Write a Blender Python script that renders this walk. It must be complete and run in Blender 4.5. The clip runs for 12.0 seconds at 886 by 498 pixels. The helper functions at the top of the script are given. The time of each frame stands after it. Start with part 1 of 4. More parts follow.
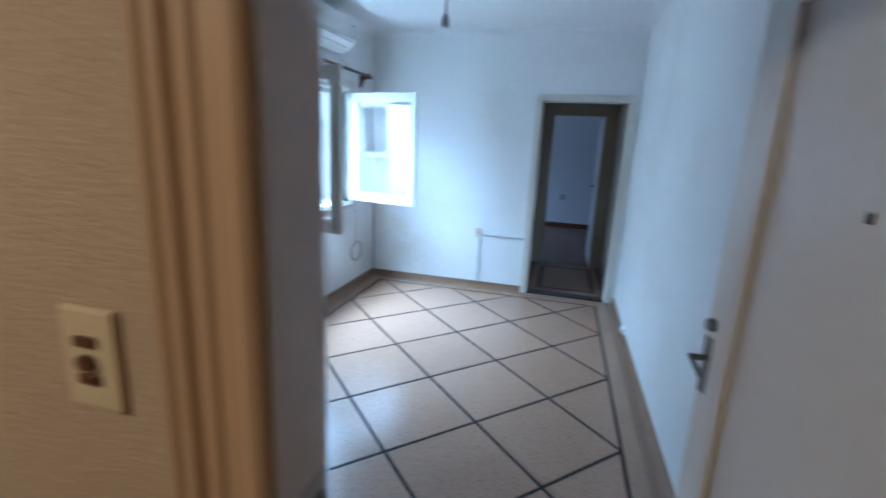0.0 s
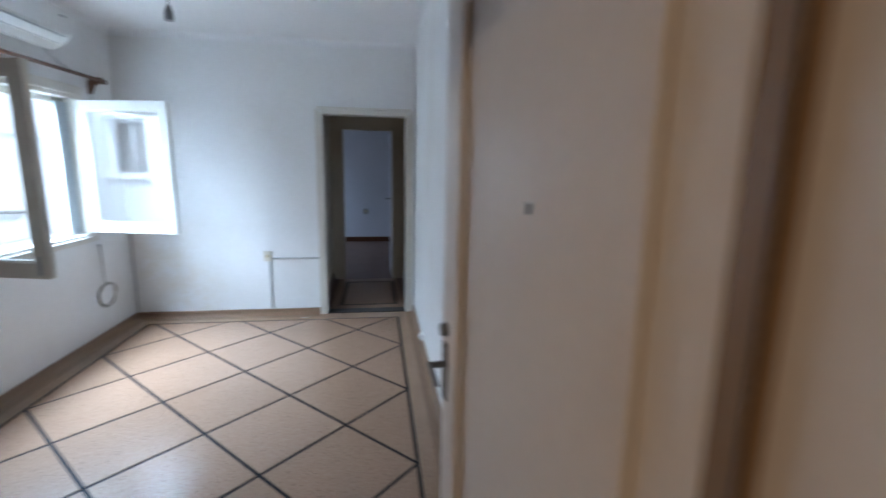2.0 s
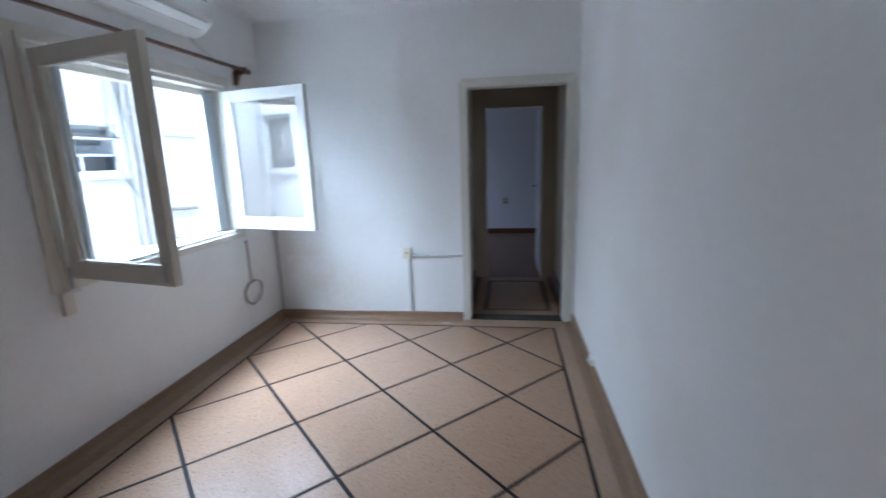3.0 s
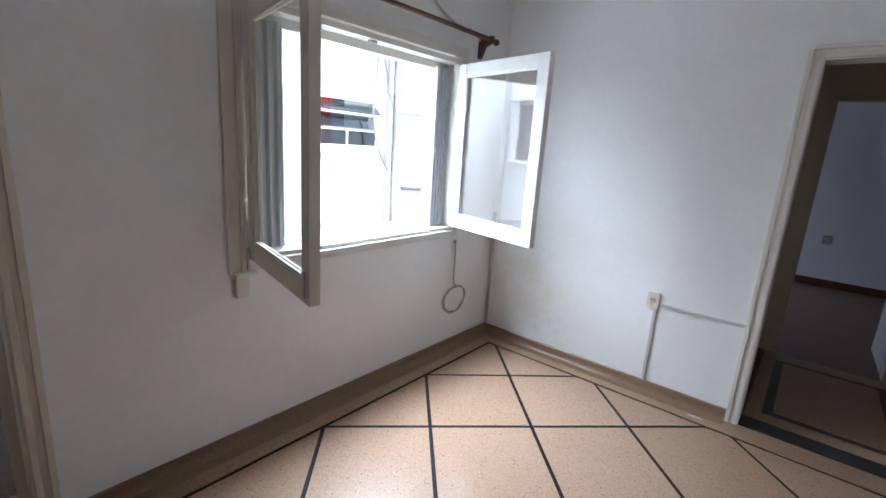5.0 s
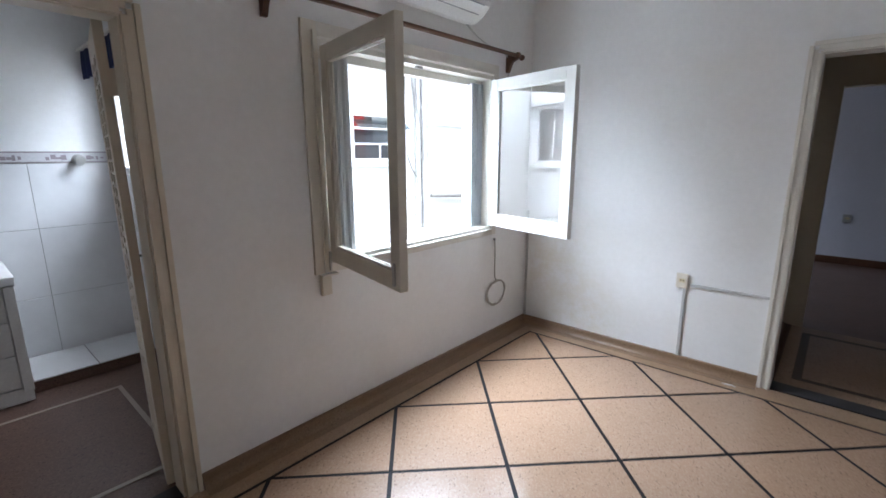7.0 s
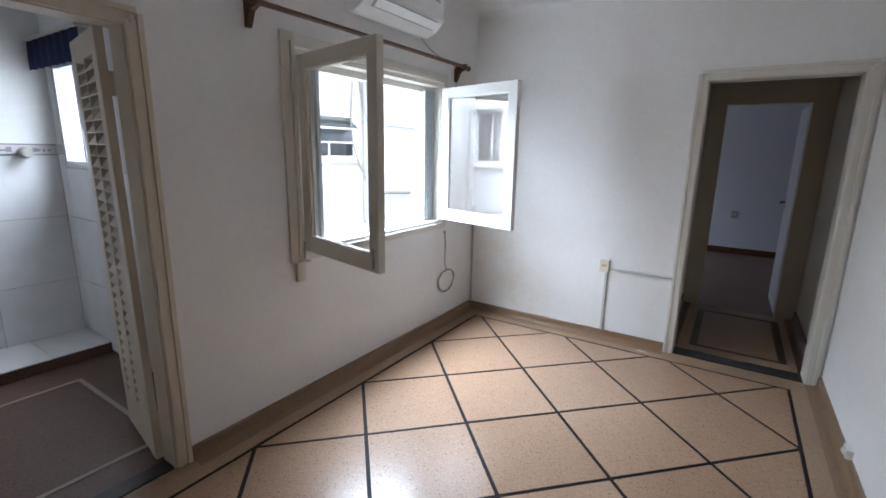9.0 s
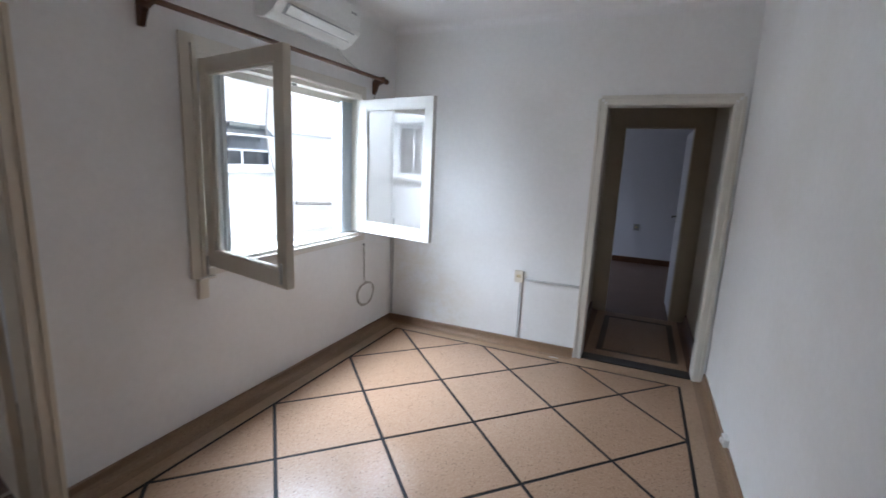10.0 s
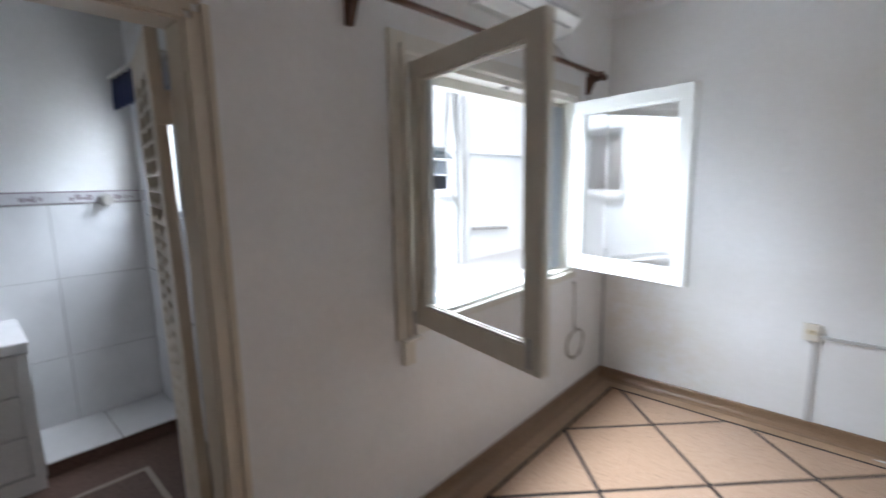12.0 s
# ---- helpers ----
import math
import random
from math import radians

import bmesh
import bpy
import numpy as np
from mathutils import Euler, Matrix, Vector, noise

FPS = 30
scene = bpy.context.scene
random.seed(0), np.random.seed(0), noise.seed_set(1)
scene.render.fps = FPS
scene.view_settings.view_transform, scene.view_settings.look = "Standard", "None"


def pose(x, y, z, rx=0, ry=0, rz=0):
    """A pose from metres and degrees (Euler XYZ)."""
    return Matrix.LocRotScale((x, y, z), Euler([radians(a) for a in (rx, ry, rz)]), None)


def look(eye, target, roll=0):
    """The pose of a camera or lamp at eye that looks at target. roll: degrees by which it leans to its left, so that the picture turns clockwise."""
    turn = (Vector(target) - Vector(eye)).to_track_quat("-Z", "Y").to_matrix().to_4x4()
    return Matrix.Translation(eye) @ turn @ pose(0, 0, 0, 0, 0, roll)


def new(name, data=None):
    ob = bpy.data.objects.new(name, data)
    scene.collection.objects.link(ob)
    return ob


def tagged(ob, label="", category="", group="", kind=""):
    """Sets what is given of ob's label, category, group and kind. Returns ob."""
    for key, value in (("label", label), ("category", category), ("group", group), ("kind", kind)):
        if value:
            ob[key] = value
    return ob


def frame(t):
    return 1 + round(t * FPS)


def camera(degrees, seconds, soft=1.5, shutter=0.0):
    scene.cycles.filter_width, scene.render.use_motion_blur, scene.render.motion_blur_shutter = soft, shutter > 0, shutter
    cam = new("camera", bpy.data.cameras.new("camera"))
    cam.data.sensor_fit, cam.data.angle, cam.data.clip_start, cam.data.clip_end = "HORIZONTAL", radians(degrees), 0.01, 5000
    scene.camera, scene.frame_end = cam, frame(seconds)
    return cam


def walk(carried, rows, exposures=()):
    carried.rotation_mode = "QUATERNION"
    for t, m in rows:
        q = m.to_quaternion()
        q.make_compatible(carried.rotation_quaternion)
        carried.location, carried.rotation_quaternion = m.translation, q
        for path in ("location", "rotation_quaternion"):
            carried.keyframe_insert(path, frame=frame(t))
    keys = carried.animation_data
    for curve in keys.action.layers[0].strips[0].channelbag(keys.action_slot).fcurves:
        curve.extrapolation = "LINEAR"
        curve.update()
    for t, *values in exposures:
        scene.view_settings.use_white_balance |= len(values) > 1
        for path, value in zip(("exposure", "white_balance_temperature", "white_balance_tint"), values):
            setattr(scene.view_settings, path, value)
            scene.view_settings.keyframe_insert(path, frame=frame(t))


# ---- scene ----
cam = camera(89.3, 12.0, shutter=0.6)
PATH = [
    (0, (0.256, -0.155, 1.566), (-0.232, 1.731, 1.113), 2.7),
    (0.5, (0.398, -0.1, 1.54), (0.333, 1.853, 1.113), 3.8),
    (1, (0.532, -0.071, 1.544), (0.869, 1.859, 1.139), 4.2),
    (1.5, (0.619, -0.101, 1.564), (1.149, 1.793, 1.199), 1.9),
    (2, (0.505, 0.022, 1.544), (0.793, 1.969, 1.187), 1.0),
    (2.5, (0.384, 0.372, 1.5), (0.304, 2.336, 1.128), -0.8),
    (3, (0.312, 0.778, 1.479), (0.026, 2.716, 1.078), -1.8),
    (3.5, (0.193, 1.129, 1.494), (-0.617, 2.912, 1.092), -1.4),
    (3.7, (0.137, 1.257, 1.490), (-0.808, 2.981, 1.092), -1.1),
    (5.3, (0.085, 1.705, 1.508), (-1.197, 3.172, 1.057), 3.3),
    (5.5, (0.135, 1.697, 1.505), (-1.19, 3.127, 1.06), 2.3),
    (6, (0.159, 1.662, 1.521), (-1.252, 3.014, 1.094), 0.6),
    (6.5, (0.106, 1.509, 1.516), (-1.29, 2.887, 1.125), 0.9),
    (6.7, (0.125, 1.424, 1.512), (-1.225, 2.846, 1.116), 0.4),
    (8.3, (0.178, 1.009, 1.515), (-0.993, 2.56, 1.042), 0.5),
    (8.5, (0.199, 0.99, 1.517), (-0.924, 2.579, 1.056), 0.9),
    (9, (0.224, 0.937, 1.531), (-0.833, 2.58, 1.104), 1.1),
    (9.5, (0.259, 0.924, 1.544), (-0.694, 2.636, 1.142), 1.7),
    (10, (0.285, 0.97, 1.546), (-0.495, 2.774, 1.177), 2.6),
    (10.5, (0.271, 1.077, 1.546), (-0.447, 2.911, 1.2), 2.9),
    (11, (0.175, 1.212, 1.553), (-0.59, 3.029, 1.218), 2.5),
    (11.5, (-0.109, 1.31, 1.543), (-1.163, 2.977, 1.212), 1.2),
    (12, (-0.494, 1.364, 1.555), (-1.826, 2.824, 1.25), -1.0),
]
EXPOSURES = [
    (0.0, 2.55, 4350, 2), (0.5, 2.53, 4600, 5), (1.0, 2.48, 4950, 9), (1.5, 2.58, 5200, 9), (2.0, 2.43, 5150, 9), (2.5, 2.25, 5200, 11),
    (3.0, 2.17, 5250, 12), (3.5, 2.15, 5400, 14), (5.5, 2.17, 5850, 15), (6.5, 2.19, 5900, 15), (9.0, 2.19, 5900, 15), (10.5, 2.11, 5850, 15), (12.0, 2.17, 6000, 15),
]
walk(cam, [(t, look(eye, target, roll)) for t, eye, target, roll in PATH], EXPOSURES)

# ---- world and light ----
world = bpy.data.worlds.new("sky")
scene.world = world
world.use_nodes = True
wn = world.node_tree
sky = wn.nodes.new("ShaderNodeTexSky")
sky.sky_type = "NISHITA"
sky.sun_disc = False
sky.sun_elevation = radians(64)
sky.sun_rotation = radians(75)
sky.air_density, sky.dust_density = 1.0, 3.0
wn.links.new(sky.outputs[0], wn.nodes["Background"].inputs[0])
wn.nodes["Background"].inputs[1].default_value = 0.05

SUN_FROM = Vector((0.42, 0.11, 0.9))
sun = new("sun", bpy.data.lights.new("sun", "SUN"))
sun.data.energy, sun.data.angle, sun.data.color = 0.5, radians(12), (1.0, 0.96, 0.9)
sun.matrix_world = look(SUN_FROM * 20, (0, 0, 0))
tagged(sun, kind="structure")


def skylight(name, eye, target, w, h, watts, spread=180):
    """Stands in for the open sky above the courtyard, in front of one window."""
    ob = new(name, bpy.data.lights.new(name, "AREA"))
    ob.data.shape, ob.data.size, ob.data.size_y, ob.data.energy, ob.data.color = "RECTANGLE", w, h, watts, (0.83, 0.935, 1.0)
    ob.data.spread = radians(spread)
    ob.matrix_world = look(eye, target)
    return ob


skylight("skylight_dining", (-2.8, 3.5, 3.0), (-1.75, 3.15, 0.8), 2.4, 1.2, 90)
skylight("skylight_window", (-2.30, 3.41, 2.16), (-1.68, 3.41, 0.2), 1.5, 0.42, 16, 165)
kitchen_light = skylight("skylight_kitchen", (-3.56, 2.47, 1.75), (-2.7, 1.0, 0.2), 0.5, 0.6, 2.1, 100)
kitchen_light.data.color = (0.97, 0.97, 0.95)
skylight("skylight_far_room", (-3.0, 7.6, 2.95), (-0.8, 9.3, 0.6), 1.6, 0.9, 13)

# the landing's own warm ceiling lamp, behind the start of the walk
bulb = new("landing_bulb", bpy.data.lights.new("landing_bulb", "AREA"))
bulb.data.energy, bulb.data.color, bulb.data.size, bulb.data.shape = 3.7, (1.0, 0.66, 0.36), 0.24, "DISK"
bulb.matrix_world = look((-0.85, -1.15, 2.48), (-0.5, -0.8, 0.0))


# ---- materials ----
def nodes_of(name, rough=0.5, metal=0.0):
    m = bpy.data.materials.new(name)
    m.use_nodes = True
    t = m.node_tree
    b = t.nodes["Principled BSDF"]
    b.inputs["Roughness"].default_value = rough
    b.inputs["Metallic"].default_value = metal
    return m, t, b


def add(t, kind, **inputs):
    n = t.nodes.new(kind)
    for k, v in inputs.items():
        n.inputs[k.replace("_", " ")].default_value = v
    return n


def place(t, scale=(1, 1, 1)):
    """World-size coordinates of the object."""
    geo = t.nodes.new("ShaderNodeNewGeometry")
    mp = t.nodes.new("ShaderNodeMapping")
    mp.inputs["Scale"].default_value = scale
    t.links.new(geo.outputs["Position"], mp.inputs["Vector"])
    return mp.outputs["Vector"]


def mixed(t, fac, a, b, blend="MIX"):
    n = t.nodes.new("ShaderNodeMix")
    n.data_type, n.blend_type = "RGBA", blend
    for sock, v in ((n.inputs["Factor"], fac), (n.inputs[6], a), (n.inputs[7], b)):
        if isinstance(v, bpy.types.NodeSocket):
            t.links.new(v, sock)
        elif isinstance(v, (int, float)):
            sock.default_value = v
        else:
            sock.default_value = (*v, 1)
    return n.outputs[2]


def ramp(t, value, lo, hi):
    n = t.nodes.new("ShaderNodeMapRange")
    n.inputs["From Min"].default_value, n.inputs["From Max"].default_value = lo, hi
    t.links.new(value, n.inputs["Value"])
    return n.outputs[0]


def noise_of(t, vec, scale, detail=4.0, rough=0.55):
    n = add(t, "ShaderNodeTexNoise", Scale=scale, Detail=detail, Roughness=rough)
    t.links.new(vec, n.inputs["Vector"])
    return n.outputs["Fac"]


def relief(t, b, height, strength, distance=0.002):
    n = add(t, "ShaderNodeBump", Strength=strength, Distance=distance)
    t.links.new(height, n.inputs["Height"])
    t.links.new(n.outputs[0], b.inputs["Normal"])


def painted(name, color, dirt=(0.5, 0.45, 0.36), amount=0.25, rough=0.6, bump=0.15, stretch=(1, 1, 1), damp=None):
    m, t, b = nodes_of(name, rough)
    vec = place(t, stretch)
    big, small = noise_of(t, vec, 1.3, 5), noise_of(t, vec, 28, 5, 0.65)
    c = mixed(t, ramp(t, small, 0.3, 0.75), color, [v * 0.95 for v in color])
    stain = t.nodes.new("ShaderNodeMath")
    stain.operation = "MULTIPLY"
    t.links.new(ramp(t, big, 0.48, 0.85), stain.inputs[0])
    stain.inputs[1].default_value = amount
    c = mixed(t, stain.outputs[0], c, dirt)
    for at, reach in damp or ():
        # blotchy yellow damp stain round one spot of the wall
        far = t.nodes.new("ShaderNodeVectorMath")
        far.operation = "DISTANCE"
        far.inputs[1].default_value = at
        t.links.new(vec, far.inputs[0])
        both = t.nodes.new("ShaderNodeMath")
        both.operation = "MULTIPLY"
        t.links.new(ramp(t, far.outputs["Value"], reach, reach * 0.1), both.inputs[0])
        t.links.new(ramp(t, noise_of(t, vec, 7, 6, 0.7), 0.4, 0.75), both.inputs[1])
        c = mixed(t, both.outputs[0], c, (0.76, 0.71, 0.60))
    t.links.new(c, b.inputs["Base Color"])
    fine = noise_of(t, vec, 160, 3)
    relief(t, b, fine, bump)
    return m


def terrazzo(name, base, chip_a, chip_b, rough=0.21, stain=(0.3, 0.2, 0.12), stain_amount=0.35):
    m, t, b = nodes_of(name, rough)
    vec = place(t)
    v = add(t, "ShaderNodeTexVoronoi", Scale=150.0)
    t.links.new(vec, v.inputs["Vector"])
    sep = t.nodes.new("ShaderNodeSeparateColor")
    t.links.new(v.outputs["Color"], sep.inputs[0])
    c = mixed(t, ramp(t, sep.outputs[0], 0.62, 0.72), base, chip_a)
    c = mixed(t, ramp(t, sep.outputs[1], 0.955, 0.975), c, chip_b)
    info = t.nodes.new("ShaderNodeObjectInfo")
    tone = mixed(t, info.outputs["Random"], (0.93, 0.92, 0.9), (1.0, 1.0, 1.0))
    c = mixed(t, 1.0, c, tone, "MULTIPLY")
    big = noise_of(t, vec, 2.2, 6, 0.6)
    mul = t.nodes.new("ShaderNodeMath")
    mul.operation = "MULTIPLY"
    mul.inputs[1].default_value = stain_amount
    t.links.new(ramp(t, big, 0.45, 0.8), mul.inputs[0])
    c = mixed(t, mul.outputs[0], c, stain)
    t.links.new(c, b.inputs["Base Color"])
    r = t.nodes.new("ShaderNodeMapRange")
    r.inputs["To Min"].default_value, r.inputs["To Max"].default_value = rough - 0.01, rough + 0.07
    t.links.new(noise_of(t, vec, 5, 5), r.inputs["Value"])
    t.links.new(r.outputs[0], b.inputs["Roughness"])
    relief(t, b, noise_of(t, vec, 45, 4), 0.05, 0.002)
    return m


def timber(name, dark, light, rough=0.4, axis=2):
    m, t, b = nodes_of(name, rough)
    s = [14, 14, 14]
    s[axis] = 0.8
    vec = place(t, s)
    grain = noise_of(t, vec, 3.0, 8, 0.65)
    c = mixed(t, ramp(t, grain, 0.3, 0.72), dark, light)
    t.links.new(c, b.inputs["Base Color"])
    relief(t, b, grain, 0.15)
    return m


def plain(name, color, rough=0.5, metal=0.0, grain=60):
    m, t, b = nodes_of(name, rough, metal)
    vec = place(t)
    c = mixed(t, noise_of(t, vec, grain, 4), [v * 0.88 for v in color], [min(1, v * 1.08) for v in color])
    t.links.new(c, b.inputs["Base Color"])
    relief(t, b, noise_of(t, vec, grain * 2, 3), 0.06)
    return m


def glazing(name, tint=(1, 1, 1), gloss=0.11):
    m = bpy.data.materials.new(name)
    m.use_nodes = True
    t = m.node_tree
    t.nodes.remove(t.nodes["Principled BSDF"])
    clear = add(t, "ShaderNodeBsdfTransparent", Color=(*tint, 1))
    shine = add(t, "ShaderNodeBsdfGlossy", Roughness=0.01)
    edge = add(t, "ShaderNodeLayerWeight", Blend=0.5)
    power = t.nodes.new("ShaderNodeMath")
    power.operation = "POWER"
    power.inputs[1].default_value = 4.0
    t.links.new(edge.outputs["Facing"], power.inputs[0])
    level = t.nodes.new("ShaderNodeMapRange")
    level.inputs["To Min"].default_value, level.inputs["To Max"].default_value = gloss, 0.7
    t.links.new(power.outputs[0], level.inputs["Value"])
    mx = t.nodes.new("ShaderNodeMixShader")
    t.links.new(level.outputs[0], mx.inputs[0])
    t.links.new(clear.outputs[0], mx.inputs[1])
    t.links.new(shine.outputs[0], mx.inputs[2])
    t.links.new(mx.outputs[0], t.nodes["Material Output"].inputs[0])
    return m


WALL = painted("white_wall_paint", (0.875, 0.875, 0.865), dirt=(0.64, 0.60, 0.51), amount=0.38, rough=0.62, bump=0.25)
WALL_DAMP = painted("damp_stained_wall_paint", (0.875, 0.875, 0.865), dirt=(0.64, 0.60, 0.51), amount=0.38, rough=0.62, bump=0.25, damp=(((-1.65, 4.71, 0.55), 0.55), ((-1.3, 4.71, 0.2), 0.4)))
CEIL = painted("ceiling_paint", (0.88, 0.88, 0.88), amount=0.08, rough=0.8, bump=0.1)
CREAM = painted("cream_gloss_paint", (0.76, 0.71, 0.61), dirt=(0.42, 0.33, 0.22), amount=0.3, rough=0.42, bump=0.2, stretch=(1, 1, 0.3))
AGED_CREAM = painted("browned_cream_paint", (0.69, 0.61, 0.49), dirt=(0.40, 0.29, 0.18), amount=0.35, rough=0.42, bump=0.2, stretch=(1, 1, 0.3))
WHITE_WOOD = painted("aged_white_paint", (0.76, 0.73, 0.66), dirt=(0.5, 0.42, 0.3), amount=0.25, rough=0.38, bump=0.12, stretch=(1, 1, 0.3))
SASH_WHITE = painted("white_sash_paint", (0.80, 0.80, 0.77), dirt=(0.55, 0.5, 0.42), amount=0.2, rough=0.4, bump=0.12, stretch=(1, 1, 0.3))
DOOR_WHITE = painted("entrance_door_paint", (0.75, 0.71, 0.66), dirt=(0.5, 0.4, 0.28), amount=0.18, rough=0.42, bump=0.15)
TRIM_TAN = painted("tan_trim_paint", (0.52, 0.37, 0.215), dirt=(0.3, 0.19, 0.09), amount=0.5, rough=0.42, bump=0.2, stretch=(1, 1, 0.15))
OUTDOOR = painted("courtyard_white_render", (0.62, 0.62, 0.60), dirt=(0.4, 0.38, 0.34), amount=0.6, rough=0.85, bump=0.5)
HALL_WALL = painted("hall_beige_paint", (0.58, 0.52, 0.42), amount=0.2, rough=0.6)
FAR_WALL = painted("lilac_white_paint", (0.72, 0.73, 0.82), amount=0.1, rough=0.65)
FLOOR_TAN = terrazzo("tan_terrazzo", (0.38, 0.243, 0.16), (0.42, 0.28, 0.19), (0.25, 0.16, 0.105), rough=0.22, stain_amount=0.2)
FLOOR_HALL = terrazzo("dim_brown_terrazzo", (0.36, 0.235, 0.145), (0.42, 0.29, 0.19), (0.15, 0.1, 0.065), rough=0.4, stain_amount=0.5)
FLOOR_EDGE = terrazzo("brown_edge_terrazzo", (0.24, 0.15, 0.088), (0.27, 0.175, 0.105), (0.18, 0.11, 0.065), rough=0.34, stain=(0.2, 0.12, 0.07), stain_amount=0.6)
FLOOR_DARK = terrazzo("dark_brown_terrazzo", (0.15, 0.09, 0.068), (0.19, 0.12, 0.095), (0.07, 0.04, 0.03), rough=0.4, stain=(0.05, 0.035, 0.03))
FLOOR_BORDER = terrazzo("worn_border_terrazzo", (0.35, 0.225, 0.14), (0.40, 0.27, 0.175), (0.23, 0.14, 0.088), rough=0.27, stain=(0.22, 0.14, 0.08), stain_amount=0.7)
STRIP = plain("black_inlay_strip", (0.011, 0.009, 0.009), 0.6)
for node in STRIP.node_tree.nodes:
    if node.type == "BSDF_PRINCIPLED":
        node.inputs["Specular IOR Level"].default_value = 0.2
PALE_STRIP = plain("pale_inlay_strip", (0.42, 0.36, 0.29), 0.4)
HALL_STRIP = plain("dark_brown_inlay", (0.085, 0.052, 0.034), 0.45)
STONE_BLACK = plain("black_granite_sill", (0.03, 0.028, 0.028), 0.3, grain=150)
DARKWOOD = timber("dark_stained_wood", (0.06, 0.025, 0.014), (0.16, 0.07, 0.035), 0.35, axis=1)
PLASTIC = plain("white_plastic", (0.8, 0.8, 0.78), 0.35)
OLD_PLASTIC = plain("yellowed_plastic", (0.66, 0.56, 0.36), 0.4)
# white duct coloured grey for its shading; also the plain grey drain hose
CONDUIT = plain("shaded_duct_and_grey_hose", (0.52, 0.52, 0.51), 0.5)
GREY_PLASTIC = plain("grey_plastic", (0.35, 0.35, 0.36), 0.45)
BLACK = plain("black_plastic", (0.02, 0.02, 0.02), 0.4)
STEEL = plain("worn_steel", (0.5, 0.49, 0.47), 0.32, 1.0)
DULL_STEEL = plain("tarnished_steel", (0.22, 0.21, 0.20), 0.4, 1.0)
SHUTTER = plain("grey_enamelled_shutter", (0.56, 0.60, 0.63), 0.45)
ALU = plain("aluminium", (0.6, 0.61, 0.62), 0.35, 0.8)
TILE = plain("white_glazed_tile", (0.80, 0.80, 0.80), 0.22, grain=6)
GROUT = plain("grey_grout", (0.45, 0.44, 0.42), 0.9)
BLUE_CLOTH = plain("navy_cloth", (0.02, 0.03, 0.10), 0.9, grain=300)
RED_CLOTH = plain("red_cloth", (0.55, 0.05, 0.03), 0.9, grain=200)
GLASS = glazing("window_glass")
DULL_GLASS = glazing("grey_louvre_glass", (0.45, 0.5, 0.55))
PIPE = plain("painted_pipe", (0.37, 0.36, 0.34), 0.5)
CABLE = plain("grey_cable", (0.22, 0.21, 0.19), 0.6)
COIL = plain("pale_cable", (0.42, 0.40, 0.36), 0.6)
CONCRETE = painted("courtyard_concrete", (0.34, 0.33, 0.31), dirt=(0.2, 0.19, 0.17), amount=0.5, rough=0.9, bump=0.5)
# darker copy of the tan trim: the door stop's shading put into its colour
TRIM_SHADED = painted("shaded_tan_trim_paint", (0.25, 0.16, 0.08), dirt=(0.2, 0.12, 0.05), amount=0.7, rough=0.45, bump=0.25, stretch=(1, 1, 0.15))
RUST = plain("dirty_hinge_gap", (0.05, 0.03, 0.02), 0.8)


def wallpaper():
    m, t, b = nodes_of("woven_wallpaper", 0.7)
    vec = place(t, (1, 1, 4.5))
    weave, big = noise_of(t, vec, 34, 6, 0.6), noise_of(t, place(t), 2.5, 4)
    c = mixed(t, ramp(t, weave, 0.35, 0.7), (0.46, 0.36, 0.24), (0.55, 0.45, 0.32))
    c = mixed(t, ramp(t, big, 0.3, 0.9), c, (0.44, 0.34, 0.23))
    t.links.new(c, b.inputs["Base Color"])
    relief(t, b, weave, 0.4, 0.004)
    return m


WALLPAPER = wallpaper()


# ---- mesh helpers ----
def into(bm, lo, hi, turn=None):
    c = [(a + b) / 2 for a, b in zip(lo, hi)]
    s = [abs(b - a) for a, b in zip(lo, hi)]
    m = Matrix.Translation(c) @ Matrix.Diagonal((*s, 1))
    if turn is not None:
        m = turn @ m
    return bmesh.ops.create_cube(bm, size=1, matrix=m)["verts"]


def finish(name, bm, mat, parent=None, bevel=0.0, smooth=False, matrix=None):
    if bevel:
        bmesh.ops.bevel(bm, geom=list(bm.edges), offset=bevel, segments=2, affect="EDGES", profile=0.6)
    me = bpy.data.meshes.new(name)
    bmesh.ops.recalc_face_normals(bm, faces=bm.faces)
    if smooth:
        for f in bm.faces:
            f.smooth = True
    bm.to_mesh(me)
    bm.free()
    me.materials.append(mat)
    ob = new(name, me)
    if matrix is not None:
        ob.matrix_basis = matrix
    if parent is not None:
        ob.parent = parent
    return ob


def boxes(name, lohis, mat, parent=None, bevel=0.0, matrix=None):
    bm = bmesh.new()
    for lo, hi in lohis:
        into(bm, lo, hi)
    return finish(name, bm, mat, parent, bevel, matrix=matrix)


def tube(bm, a, b, r0, r1=None, seg=14):
    a, b = Vector(a), Vector(b)
    d = b - a
    m = Matrix.Translation((a + b) / 2) @ d.to_track_quat("Z", "Y").to_matrix().to_4x4()
    bmesh.ops.create_cone(bm, cap_ends=True, segments=seg, radius1=r0, radius2=r0 if r1 is None else r1, depth=d.length, matrix=m)


def rod(name, a, b, r0, mat, parent=None, r1=None, seg=14):
    bm = bmesh.new()
    tube(bm, a, b, r0, r1, seg)
    return finish(name, bm, mat, parent, smooth=False)


def ball(bm, c, r, s=(1, 1, 1)):
    bmesh.ops.create_uvsphere(bm, u_segments=16, v_segments=10, radius=r, matrix=Matrix.Translation(c) @ Matrix.Diagonal((*s, 1)))


